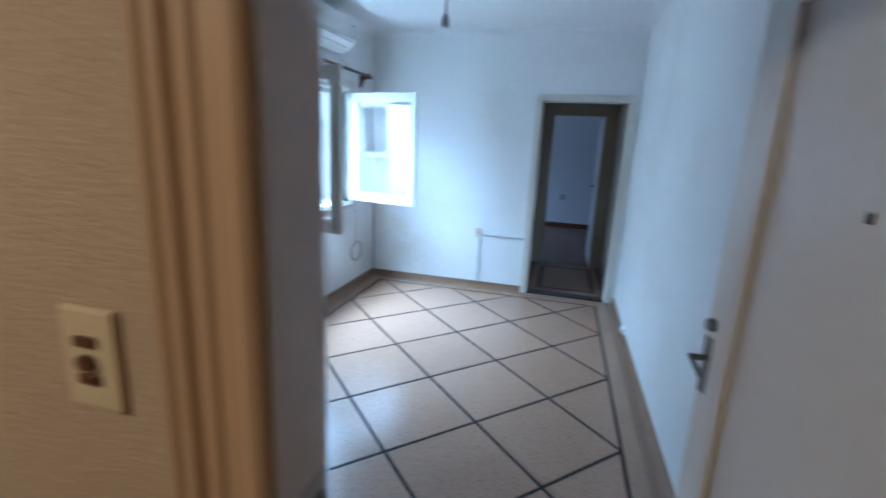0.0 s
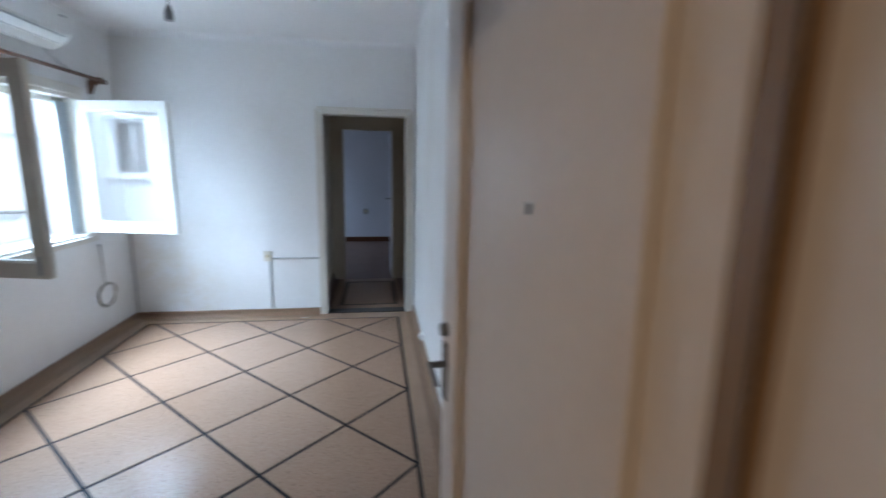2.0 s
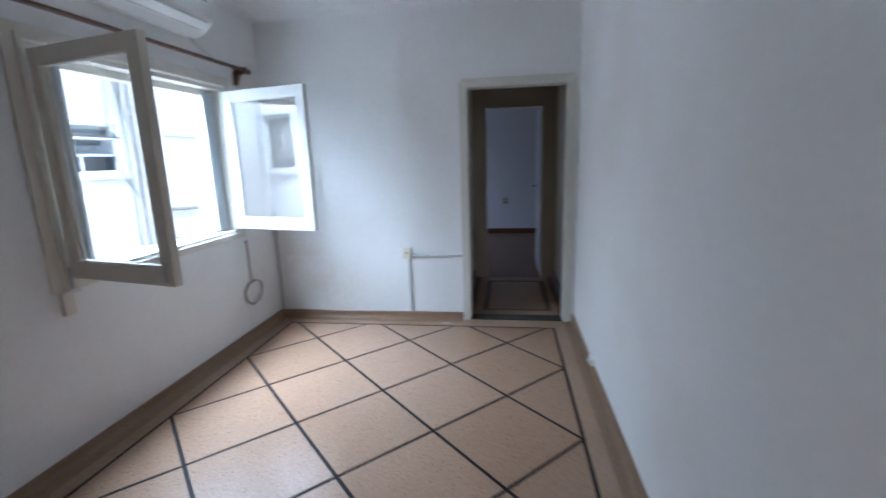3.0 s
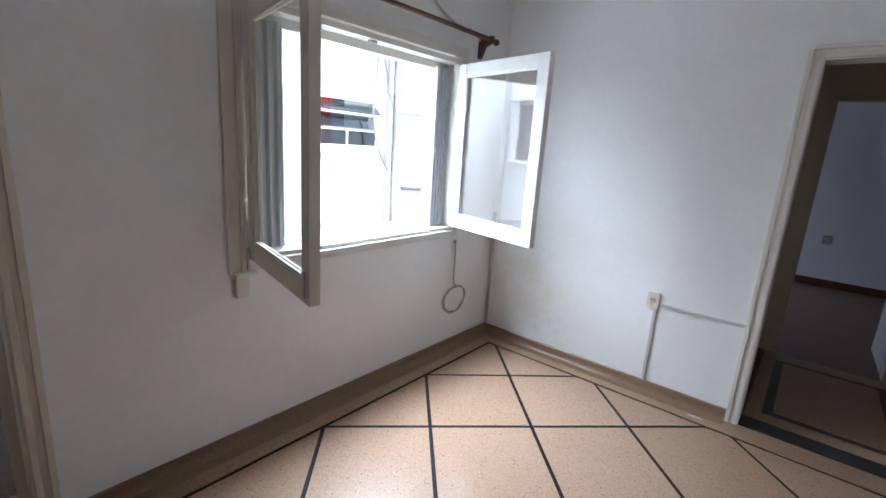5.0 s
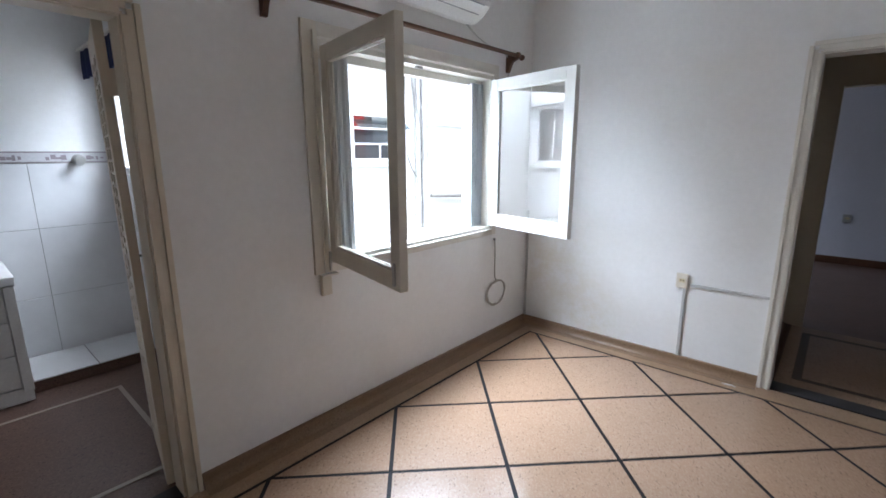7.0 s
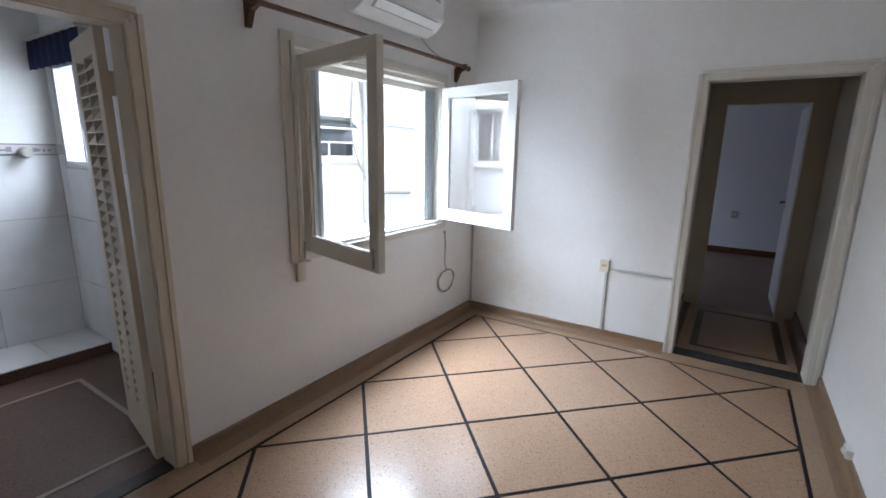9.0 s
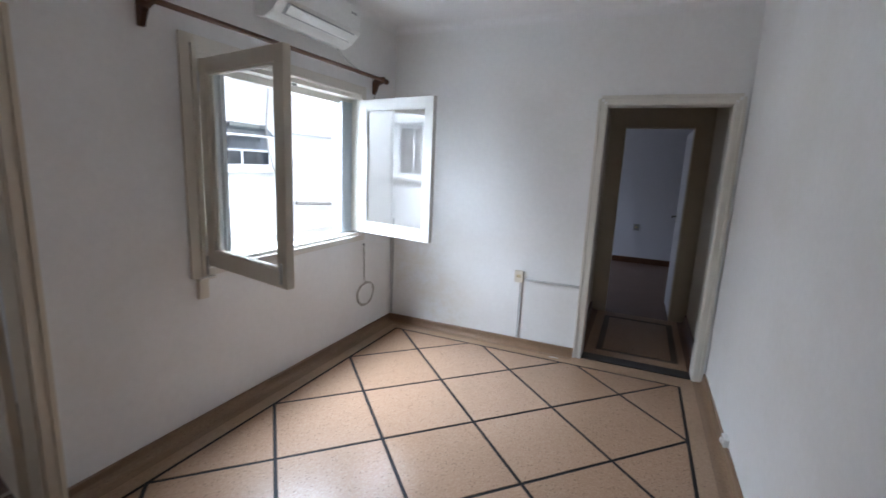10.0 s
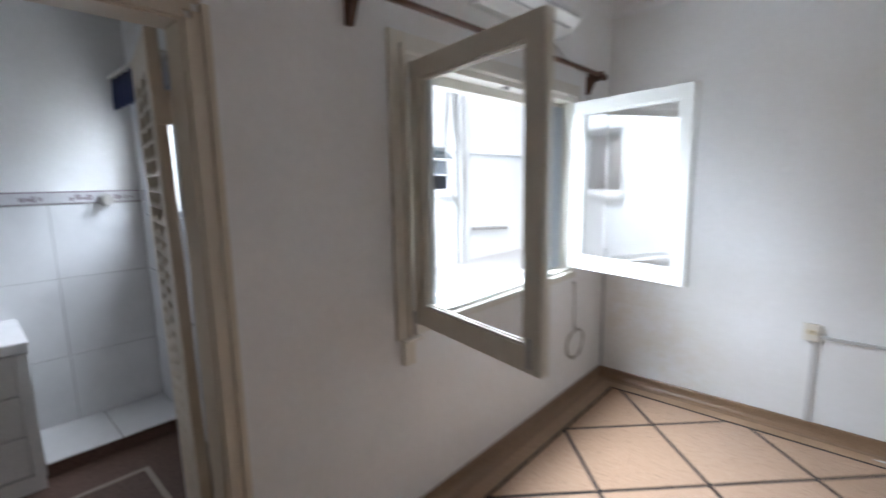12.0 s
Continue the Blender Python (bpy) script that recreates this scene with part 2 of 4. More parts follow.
def prism(name, outline, axis, a, b, mat, parent=None, bevel=0.0, smooth=False, matrix=None):
    """An outline of 2D points drawn out along an axis from a to b."""
    bm = bmesh.new()

    def at(p, v):
        q = list(p)
        q.insert(axis, v)
        return bm.verts.new(q)
    one, two = [at(p, a) for p in outline], [at(p, b) for p in outline]
    bm.faces.new(one)
    bm.faces.new(two)
    n = len(outline)
    for i in range(n):
        bm.faces.new((one[i], one[(i + 1) % n], two[(i + 1) % n], two[i]))
    return finish(name, bm, mat, parent, bevel, smooth, matrix)


def wire(name, points, r, mat, parent=None):
    cu = bpy.data.curves.new(name, "CURVE")
    cu.dimensions, cu.bevel_depth, cu.bevel_resolution = "3D", r, 2
    sp = cu.splines.new("BEZIER")
    sp.bezier_points.add(len(points) - 1)
    for q, p in zip(sp.bezier_points, points):
        q.co, q.handle_left_type, q.handle_right_type = p, "AUTO", "AUTO"
    cu.materials.append(mat)
    ob = new(name, cu)
    if parent is not None:
        ob.parent = parent
    return ob


def empty(name, label, category, matrix=None, group=""):
    ob = tagged(new(name), label, category, group)
    if matrix is not None:
        ob.matrix_basis = matrix
    return ob


def wall(name, axis, p0, p1, a0, a1, z0, z1, mat, holes=(), label=""):
    """A wall from p0 to p1 thick, a0 to a1 long, with holes (a, b, low, high)."""
    cuts = sorted(holes)
    spans, at = [], a0
    for a, b, lo, hi in cuts:
        spans.append((at, a, z0, z1))
        if lo > z0:
            spans.append((a, b, z0, lo if lo > 0 else lo - 0.03))
        if hi < z1:
            spans.append((a, b, hi, z1))
        at = b
    spans.append((at, a1, z0, z1))
    parts = []
    for a, b, lo, hi in spans:
        if b - a < 1e-4:
            continue
        parts.append(((p0, a, lo), (p1, b, hi)) if axis == "x" else ((a, p0, lo), (b, p1, hi)))
    return tagged(boxes(name, parts, mat), label, "wall", kind="structure")


# ---- the setting: plan in metres ----
XL, XR, YN, YF, H = -1.88, 0.89, 0.40, 4.71, 2.72      # dining room
WX = -2.06                                             # courtyard face of the window wall
KX, KY = -4.05, 2.25                                   # kitchen's back and end walls
WIN = (2.66, 4.16, 0.93, 2.06)                         # window opening
KP = -1.985                                            # kitchen face of the thin partition
KDOOR = (1.10, 1.86, 0.0, 2.01)
HDOOR = (-0.040, 0.815, 0.0, 2.06)
EDOOR = (-0.02, 0.88, 0.0, 2.06)

wall("wall_west", "x", WX, XL, KY, 9.6, -0.1, 2.9, WALL, [WIN, (7.2, 8.8, 0.9, 2.2)], "white painted plaster wall with a wide window")
wall("wall_west_partition", "x", KP, XL, 0.2, KY, -0.1, 2.9, WALL, [KDOOR], "white painted thin partition with kitchen doorway")
wall("wall_north", "y", YF, 4.86, XL, XR + 0.16, -0.1, 2.9, WALL_DAMP, [HDOOR], "white painted plaster wall with open doorway")
wall("wall_east", "x", XR, XR + 0.16, 0.405, YF, -0.1, 2.9, WALL, [], "plain white painted plaster wall")
wall("wall_south", "y", 0.30, YN, XL, XR + 0.16, -0.1, 2.9, WALL, [(-0.085, 0.88, 0.0, 2.06)], "white painted wall round the entrance doorway")
tagged(boxes("ceiling", [((XL, YN, H), (XR, YF, H + 0.1))], CEIL), "white painted plaster ceiling", "ceiling", kind="structure")
# small plaster cove between walls and ceiling
def cove(name, axis, fixed, side, a, b):
    pts = [(0, 0), (0, -0.06)] + [(0.06 - 0.06 * math.cos(k * math.pi / 12), -0.06 + 0.06 * math.sin(k * math.pi / 12)) for k in range(1, 6)] + [(0.06, 0)]
    if axis == "y":
        ob = prism(name, [(fixed + side * u, H + v) for u, v in pts], 1, a, b, CEIL)
    else:
        ob = prism(name, [(fixed + side * u, H + v) for u, v in pts], 0, a, b, CEIL)
    return tagged(ob, "white plaster cove under the ceiling", "cove", kind="structure")
cove("trim_cove_west", "y", XL + 0.001, 1, YN, YF)
cove("trim_cove_north", "x", YF - 0.001, -1, XL, XR)
cove("trim_cove_east", "y", XR - 0.001, -1, YN, YF)

# landing outside the entrance door
wall("wall_landing_door_side", "y", 0.20, 0.298, -1.6, 2.2, -0.1, 2.7, WALLPAPER, [EDOOR], "tan woven wallpaper on the landing")
wall("wall_landing_back", "y", -2.0, -1.9, -1.6, 2.2, -0.1, 2.7, WALLPAPER, [], "tan woven wallpaper on the landing")
wall("wall_landing_west", "x", -1.7, -1.6, -2.0, 0.3, -0.1, 2.7, WALLPAPER, [], "tan woven wallpaper on the landing")
wall("wall_landing_east", "x", 2.2, 2.3, -2.0, 0.3, -0.1, 2.7, WALLPAPER, [], "tan woven wallpaper on the landing")
tagged(boxes("ceiling_landing", [((-1.6, -1.9, 2.6), (2.2, 0.2, 2.7))], CEIL), "white ceiling of the landing", "ceiling", kind="structure")
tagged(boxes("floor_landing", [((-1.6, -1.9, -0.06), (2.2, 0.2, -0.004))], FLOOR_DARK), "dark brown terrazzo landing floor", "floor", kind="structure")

# kitchen shell
wall("wall_kitchen_end", "y", KY, KY + 0.15, KX - 0.15, WX, -0.1, 2.9, WALL, [(-3.93, -3.25, 1.37, 2.08)], "white kitchen wall with a small window")
wall("wall_kitchen_back", "x", KX - 0.15, KX, 0.2, KY, -0.1, 2.9, WALL, [], "white painted kitchen wall above the tiles")
wall("wall_kitchen_south", "y", 0.2, 0.3, KX, KP, -0.1, 2.9, WALL, [], "white kitchen wall")
tagged(boxes("ceiling_kitchen", [((KX, 0.3, 2.62), (KP, KY, 2.72))], CEIL), "white kitchen ceiling", "ceiling", kind="structure")

# hall and far room
wall("wall_hall_west", "x", -0.2, -0.1, 4.86, 6.2, -0.1, 2.6, HALL_WALL, [], "beige painted hall wall")
wall("wall_hall_east", "x", 0.87, 0.97, 4.86, 6.2, -0.1, 2.6, HALL_WALL, [], "beige painted hall wall")
wall("wall_hall_end", "y", 6.2, 6.32, XL, 2.4, -0.1, 2.8, HALL_WALL, [(0.045, 0.72, 0.0, 2.03)], "beige hall wall with open doorway")
tagged(boxes("ceiling_hall", [((-0.1, 4.86, 2.45), (0.87, 6.2, 2.55))], HALL_WALL), "beige hall ceiling", "ceiling", kind="structure")
wall("wall_far_room_north", "y", 9.42, 9.6, XL, 2.4, -0.1, 2.8, FAR_WALL, [], "pale lilac wall of the far room")
wall("wall_far_room_east", "x", 2.3, 2.4, 6.32, 9.42, -0.1, 2.8, FAR_WALL, [], "pale lilac wall of the far room")
tagged(boxes("ceiling_far_room", [((XL, 6.32, 2.7), (2.3, 9.42, 2.8))], CEIL), "white ceiling of the far room", "ceiling", kind="structure")
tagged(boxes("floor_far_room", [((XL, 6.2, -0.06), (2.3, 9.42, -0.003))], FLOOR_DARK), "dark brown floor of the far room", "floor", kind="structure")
tagged(boxes("baseboard_far_room", [((XL, 9.40, 0.0), (2.3, 9.418, 0.10))], DARKWOOD, bevel=0.004), "dark brown baseboard of the far room", "baseboard", kind="structure")

# courtyard
wall("wall_courtyard_west", "x", -4.2, -4.0, 2.4, 10.0, -3.0, 3.3, OUTDOOR, [(4.50, 5.36, 1.41, 1.95)], "white rendered courtyard wall with a louvred window")
wall("wall_courtyard_north", "y", 9.9, 10.1, -4.0, WX, -3.0, 3.3, OUTDOOR, [], "white rendered courtyard wall")
tagged(boxes("floor_courtyard", [((-4.0, 2.4, 0.35), (WX, 9.9, 0.55))], CONCRETE), "pale rendered courtyard floor", "floor", kind="structure")
tagged(boxes("ground", [((-60, -60, -3.2), (60, 60, -3.0))], OUTDOOR), "pale courtyard paving", "ground", kind="structure")
tagged(boxes("wall_neighbour_room", [((-5.2, 4.2, 1.0), (-5.1, 5.7, 2.3))], plain("dim_room_wall", (0.34, 0.33, 0.32), 0.9)), "dim wall inside the neighbour's window", "wall", kind="structure")
tagged(boxes("roof", [((WX, -2.0, 2.92), (2.4, 10.0, 3.05)), ((KX - 0.15, -2.0, 2.92), (WX, KY + 0.15, 3.05)), ((-5.3, 4.0, 2.3), (-4.2, 5.9, 2.4))], OUTDOOR), "flat rendered roof", "roof", kind="structure")


# ---- door casings ----
def casing(name, label, axis, face, out, a, b, top, width, mat, depth=0.02, steps=2, bottom=0.0, sill=False):
    """Stepped boards round an opening, standing proud of a wall's face."""
    def bx(u0, u1, z0, z1, d):
        lo, hi = sorted((face, face + out * d))
        return ((lo, u0, z0), (hi, u1, z1)) if axis == "x" else ((u0, lo, z0), (u1, hi, z1))
    root = tagged(new(name), label, "door frame", kind="structure")
    for nm, spans in (("jamb_board", (a, -1)), ("jamb_board", (b, 1)), ("head_board", None)):
        parts = []
        for k in range(steps):
            w0, w1 = width * k / steps, width * (k + 1) / steps
            d = depth * (1.0 if k == 0 else (0.72 if k % 2 else 0.9))
            if k == steps - 1:
                d = depth * 1.15
            if spans:
                e, s = spans
                u0, u1 = sorted((e + s * w0, e + s * w1))
                parts.append(bx(u0, u1, bottom, top + w0, d))
            else:
                parts.append(bx(a - w0, b + w0, top + w0, top + w1, d - 0.0015))
        boxes(nm, parts, mat, root, bevel=0.0025)
    return root


def lining(name, label, axis, p0, p1, a, b, z0, top, t, mat):
    """Jambs and head that line an opening through the wall."""
    root = tagged(new(name), label, "door frame", kind="structure")
    def bx(u0, u1, lo, hi):
        return ((p0, u0, lo), (p1, u1, hi)) if axis == "x" else ((u0, p0, lo), (u1, p1, hi))
    boxes("jamb", [bx(a, a + t, z0, top)], mat, root)
    boxes("jamb", [bx(b - t, b, z0, top)], mat, root)
    boxes("head", [bx(a + t, b - t, top - t, top)], mat, root)
    return root


lining("door_frame_kitchen", "cream painted lining of the kitchen doorway", "x", KP - 0.004, XL + 0.004, *KDOOR[:2], 0.0, KDOOR[3], 0.018, AGED_CREAM)
casing("door_casing_kitchen", "cream painted moulded casing round the kitchen doorway", "x", XL, 1, KDOOR[0] + 0.012, KDOOR[1] - 0.010, KDOOR[3] - 0.012, 0.066, AGED_CREAM, 0.022, 3)
lining("door_frame_hall", "cream painted lining of the hall doorway", "y", YF - 0.004, 4.862, *HDOOR[:2], 0.0, HDOOR[3], 0.018, WHITE_WOOD)
casing("door_casing_hall", "cream painted moulded casing round the hall doorway", "y", YF, -1, HDOOR[0] + 0.012, HDOOR[1] - 0.012, HDOOR[3] - 0.012, 0.064, WHITE_WOOD, 0.022, 3)
lining("door_frame_far_room", "beige painted lining of the far doorway", "y", 6.196, 6.322, 0.045, 0.72, 0.0, 2.03, 0.015, HALL_WALL)
entr = tagged(new("door_frame_entrance"), "cream painted rebated lining of the entrance doorway", "door frame", kind="structure")
boxes("jamb", [((-0.02, 0.196, 0.0), (-0.004, 0.30, 2.06))], DOOR_WHITE, entr)
boxes("jamb", [((-0.085, 0.3, 0.0), (-0.070, 0.404, 2.06))], DOOR_WHITE, entr)
boxes("jamb", [((0.864, 0.196, 0.0), (0.88, 0.404, 2.06))], DOOR_WHITE, entr)
boxes("head", [((-0.02, 0.196, 2.044), (0.864, 0.404, 2.06))], DOOR_WHITE, entr)
cas = tagged(new("door_casing_entrance"), "tan painted moulded casing on the landing", "door frame", kind="structure")
def moulding_line(width, n=40):
    """Depth of the moulded casing from its inner to its outer edge."""
    out = []
    for k in range(n + 1):
        u = k / n
        d = 0.014 + 0.006 * max(0.0, math.sin(u * 5.0 * math.pi)) + (0.010 if u > 0.62 else 0.0) * min(1, (u - 0.62) * 12) - 0.012 * max(0.0, (u - 0.93) / 0.07)
        out.append((u * width, max(0.004, d)))
    return out
for edge, sgn, width in ((-0.010, -1, 0.115), (0.870, 1, 0.135)):
    line = [(edge + sgn * u, 0.20 - d) for u, d in moulding_line(width)]
    prism("jamb_board", [(edge, 0.1995)] + line + [(edge + sgn * width, 0.1995)], 2, 0.0, 2.05, TRIM_TAN, cas)
prism("head_board", [(0.1995, 2.05)] + [(0.20 - d, 2.05 + u) for u, d in moulding_line(0.125)] + [(0.1995, 2.175)], 0, -0.125, 1.005, TRIM_TAN, cas)
tagged(boxes("trim_entrance_stop", [((0.836, 0.355, 0.0), (0.863, 0.398, 2.04))], TRIM_SHADED, bevel=0.004), "tan painted door stop on the entrance jamb", "trim", kind="structure")
tagged(boxes("trim_threshold_hall", [((-0.032, YF + 0.004, -0.02), (0.797, 4.85, 0.006))], STONE_BLACK, bevel=0.002), "black stone threshold of the hall doorway", "threshold", kind="structure")
tagged(boxes("trim_threshold_kitchen", [((KP + 0.004, 1.12, -0.02), (XL - 0.004, 1.84, 0.005))], STONE_BLACK, bevel=0.002), "black stone threshold of the kitchen doorway", "threshold", kind="structure")


# ---- cove baseboards ----
def baseboard(name, axis, fixed, side, a, b, h=0.07, mat=FLOOR_EDGE):
    pts = [(0, 0), (0, h), (0.012, h), (0.016, h - 0.005), (0.018, 0.035), (0.024, 0.018), (0.036, 0.006), (0.052, 0.0018), (0.085, 0.0012), (0.085, 0)]
    ob = prism(name, [(fixed + side * u, v) for u, v in pts], 1 if axis == "y" else 0, a, b, mat)
    return tagged(ob, "brown terrazzo cove baseboard", "baseboard", kind="structure")


baseboard("baseboard_west", "y", XL, 1, 1.92, YF)
baseboard("baseboard_west_south", "y", XL, 1, YN, 1.02)
baseboard("baseboard_north", "x", YF, -1, XL, -0.094)
baseboard("baseboard_east", "y", XR, -1, YN, YF)
baseboard("baseboard_hall_west", "y", -0.1, 1, 4.87, 6.2, 0.09, DARKWOOD)
baseboard("baseboard_hall_east", "y", 0.87, -1, 4.87, 6.2, 0.09, DARKWOOD)

# ---- window ----
win = tagged(new("window_1"), "cream wooden window frame with deep sill and folding shutters", "window", kind="structure")
y0, y1, z0, z1 = WIN
boxes("jamb", [((WX, y0, z0), (XL + 0.006, y0 + 0.03, z1))], WHITE_WOOD, win, 0.002)
boxes("jamb", [((WX, y1 - 0.03, z0), (XL + 0.006, y1, z1))], WHITE_WOOD, win, 0.002)
boxes("head", [((WX, y0 + 0.03, z1 - 0.03), (XL + 0.006, y1 - 0.03, z1))], WHITE_WOOD, win, 0.002)
boxes("sill", [((WX - 0.04, y0 + 0.03, z0 - 0.002), (XL + 0.012, y1 - 0.03, z0 + 0.022))], WHITE_WOOD, win, 0.004)
boxes("architrave", [((XL, y0 - 0.085, z0 - 0.05), (XL + 0.018, y0, z1 + 0.075)), ((XL, y0 - 0.03, z0 - 0.045), (XL + 0.03, y0 - 0.004, z1 + 0.03))], CREAM, win, 0.003)
boxes("architrave", [((XL, y1, z0 - 0.05), (XL + 0.018, y1 + 0.055, z1 + 0.075))], WHITE_WOOD, win, 0.003)
boxes("architrave", [((XL, y0, z1), (XL + 0.017, y1, z1 + 0.075)), ((XL, y0, z1 + 0.004), (XL + 0.026, y1, z1 + 0.026))], WHITE_WOOD, win, 0.003)
boxes("apron", [((XL, y0, z0 - 0.05), (XL + 0.017, y1, z0 - 0.004)), ((XL, y0, z0 - 0.018), (XL + 0.03, y1, z0 - 0.002))], WHITE_WOOD, win, 0.003)
boxes("track", [((WX + 0.05, y0 + 0.03, z0 + 0.022), (WX + 0.06, y1 - 0.03, z0 + 0.04)), ((WX + 0.085, y0 + 0.03, z0 + 0.022), (WX + 0.095, y1 - 0.03, z0 + 0.036))], ALU, win)
boxes("track", [((WX + 0.04, y0 + 0.03, z1 - 0.075), (WX + 0.10, y1 - 0.03, z1 - 0.03))], WHITE_WOOD, win, 0.003)
boxes("catch", [((XL - 0.03, 3.38, z1 - 0.045), (XL - 0.006, 3.43, z1 - 0.028))], STEEL, win, 0.003)


def shutter_stack(ya, yb):
    """A folded accordion shutter: tall thin leaves packed side by side."""
    root = empty("folding_shutter", "grey enamelled metal shutter folded against the window jamb", "shutter", group="folded window shutters")
    n = 9
    for k in range(n):
        y = ya + (yb - ya) * (k + 0.5) / n
        lean = 0.006 * (-1) ** k
        bm = bmesh.new()
        w = (yb - ya) / n * 0.36
        outline = [(WX + 0.03, y - w + lean), (WX + 0.12, y - w - lean), (WX + 0.126, y), (WX + 0.12, y + w - lean), (WX + 0.03, y + w + lean), (WX + 0.024, y)]
        bm.free()
        prism("shutter_leaf", outline, 2, z0 + 0.03, z1 - 0.06, SHUTTER, root)
    return root


shutter_stack(y0 + 0.033, y0 + 0.245)
shutter_stack(y1 - 0.165, y1 - 0.035)


def sash(hinge, angle, w, h, mat, handed):
    root = empty("casement_window", "cream painted wooden casement sash standing open with clear pane", "window", pose(*hinge, 0, 0, angle), "casement sashes")
    s, t = 0.072, 0.04
    boxes("stile", [((0, -t / 2, 0), (s, t / 2, h))], mat, root, 0.004)
    boxes("stile", [((w - s, -t / 2, 0), (w, t / 2, h))], mat, root, 0.004)
    boxes("rail", [((s, -t / 2 + 0.001, 0), (w - s, t / 2 - 0.001, s + 0.012))], mat, root, 0.003)
    boxes("rail", [((s, -t / 2 + 0.001, h - s), (w - s, t / 2 - 0.001, h))], mat, root, 0.003)
    bead = []
    for v in (-1, 1):
        a, b = sorted((v * 0.006, v * 0.014))
        bead += [((s, a, s + 0.012), (s + 0.01, b, h - s)), ((w - s - 0.01, a, s + 0.012), (w - s, b, h - s)), ((s + 0.01, a, s + 0.012), (w - s - 0.01, b, s + 0.022)), ((s + 0.01, a, h - s - 0.01), (w - s - 0.01, b, h - s))]
    boxes("glazing_bead", bead, mat, root)
    g = boxes("pane", [((s, -0.002, s + 0.01), (w - s, 0.002, h - s))], GLASS, root)
    g.visible_shadow = False
    for z in (0.12, h - 0.16):
        bm = bmesh.new()
        tube(bm, (-0.004, handed * 0.016, z), (-0.004, handed * 0.016, z + 0.09), 0.008)
        finish("hinge", bm, mat, root)
    boxes("bolt", [((w - 0.05, handed * -0.030, 0.02), (w - 0.035, handed * -0.018, 0.12))] if handed > 0 else [((w - 0.05, 0.018, h - 0.14), (w - 0.035, 0.030, h - 0.02))], STEEL, root, 0.003)
    return root


sash((XL + 0.03, 2.685, 0.945), -12.0, 0.715, 1.075, CREAM, 1)
sash((XL + 0.03, 4.125, 0.965), -13.0, 0.755, 1.055, SASH_WHITE, -1)

for z in (1.02, 1.86):
    boxes("hinge_plate", [((XL + 0.03, 2.652, z), (XL + 0.036, 2.668, z + 0.10))], PLASTIC, win, 0.002)
boxes("stay_bolt", [((XL + 0.03, 2.650, 0.895), (XL + 0.042, 2.662, 1.0))], STEEL, win, 0.003)

strap = empty("strap_box", "cream plastic shutter-strap box under the window frame", "strap box")
boxes("body", [((XL, 2.605, 0.76), (XL + 0.028, 2.665, 0.868))], CREAM, strap, 0.006)
boxes("lip", [((XL, 2.60, 0.868), (XL + 0.045, 2.70, 0.878))], WHITE_WOOD, strap, 0.002)

# ---- curtain rod ----
rodthing = empty("curtain_rod", "dark brown wooden curtain rod on two wooden brackets", "curtain rod")
rod("pole", (XL + 0.09, 2.36, 2.205), (XL + 0.09, 4.40, 2.215), 0.014, DARKWOOD, rodthing)
for yb, s in ((2.40, -1), (4.34, 1)):
    bm = bmesh.new()
    ball(bm, (XL + 0.09, yb + s * 0.065, 2.21), 0.022, (1, 1.15, 1))
    finish("finial", bm, DARKWOOD, rodthing, smooth=True)
    prism("bracket", [(XL, 2.10), (XL, 2.235), (XL + 0.112, 2.235), (XL + 0.116, 2.195), (XL + 0.05, 2.175), (XL + 0.022, 2.10)], 1, yb - 0.014, yb + 0.014, DARKWOOD, rodthing, 0.003)

# ---- air conditioner ----
ac = empty("air_conditioner", "white split air conditioner unit mounted above the window", "air conditioner")
ya, yb2, zb = 3.07, 3.85, 2.335
body = [(XL, zb + 0.01), (XL, zb + 0.285), (XL + 0.16, zb + 0.285), (XL + 0.195, zb + 0.262), (XL + 0.203, zb + 0.20), (XL + 0.203, zb + 0.105), (XL + 0.19, zb + 0.082), (XL + 0.135, zb + 0.03), (XL + 0.07, zb)]
prism("body", body, 1, ya + 0.012, yb2 - 0.012, PLASTIC, ac, 0.003)
for e0, e1 in ((ya, ya + 0.012), (yb2 - 0.012, yb2)):
    prism("end_cap", body, 1, e0, e1, PLASTIC, ac, 0.004)
prism("air_slot", [(XL + 0.188, zb + 0.078), (XL + 0.194, zb + 0.083), (XL + 0.148, zb + 0.036), (XL + 0.142, zb + 0.031)], 1, ya + 0.07, yb2 - 0.06, GREY_PLASTIC, ac)
prism("flap", [(XL + 0.197, zb + 0.066), (XL + 0.203, zb + 0.07), (XL + 0.167, zb + 0.034), (XL + 0.161, zb + 0.03)], 1, ya + 0.08, yb2 - 0.07, PLASTIC, ac)
boxes("badge", [((XL + 0.2035, 3.74, zb + 0.205), (XL + 0.205, 3.80, zb + 0.218))], GREY_PLASTIC, ac)
wire("drain_hose", [(XL + 0.02, 3.82, zb + 0.01), (XL + 0.012, 3.95, 2.29), (XL + 0.012, 4.15, 2.24), (XL + 0.012, 4.34, 2.20), (XL + 0.012, 4.345, 2.06)], 0.006, CONDUIT, ac)

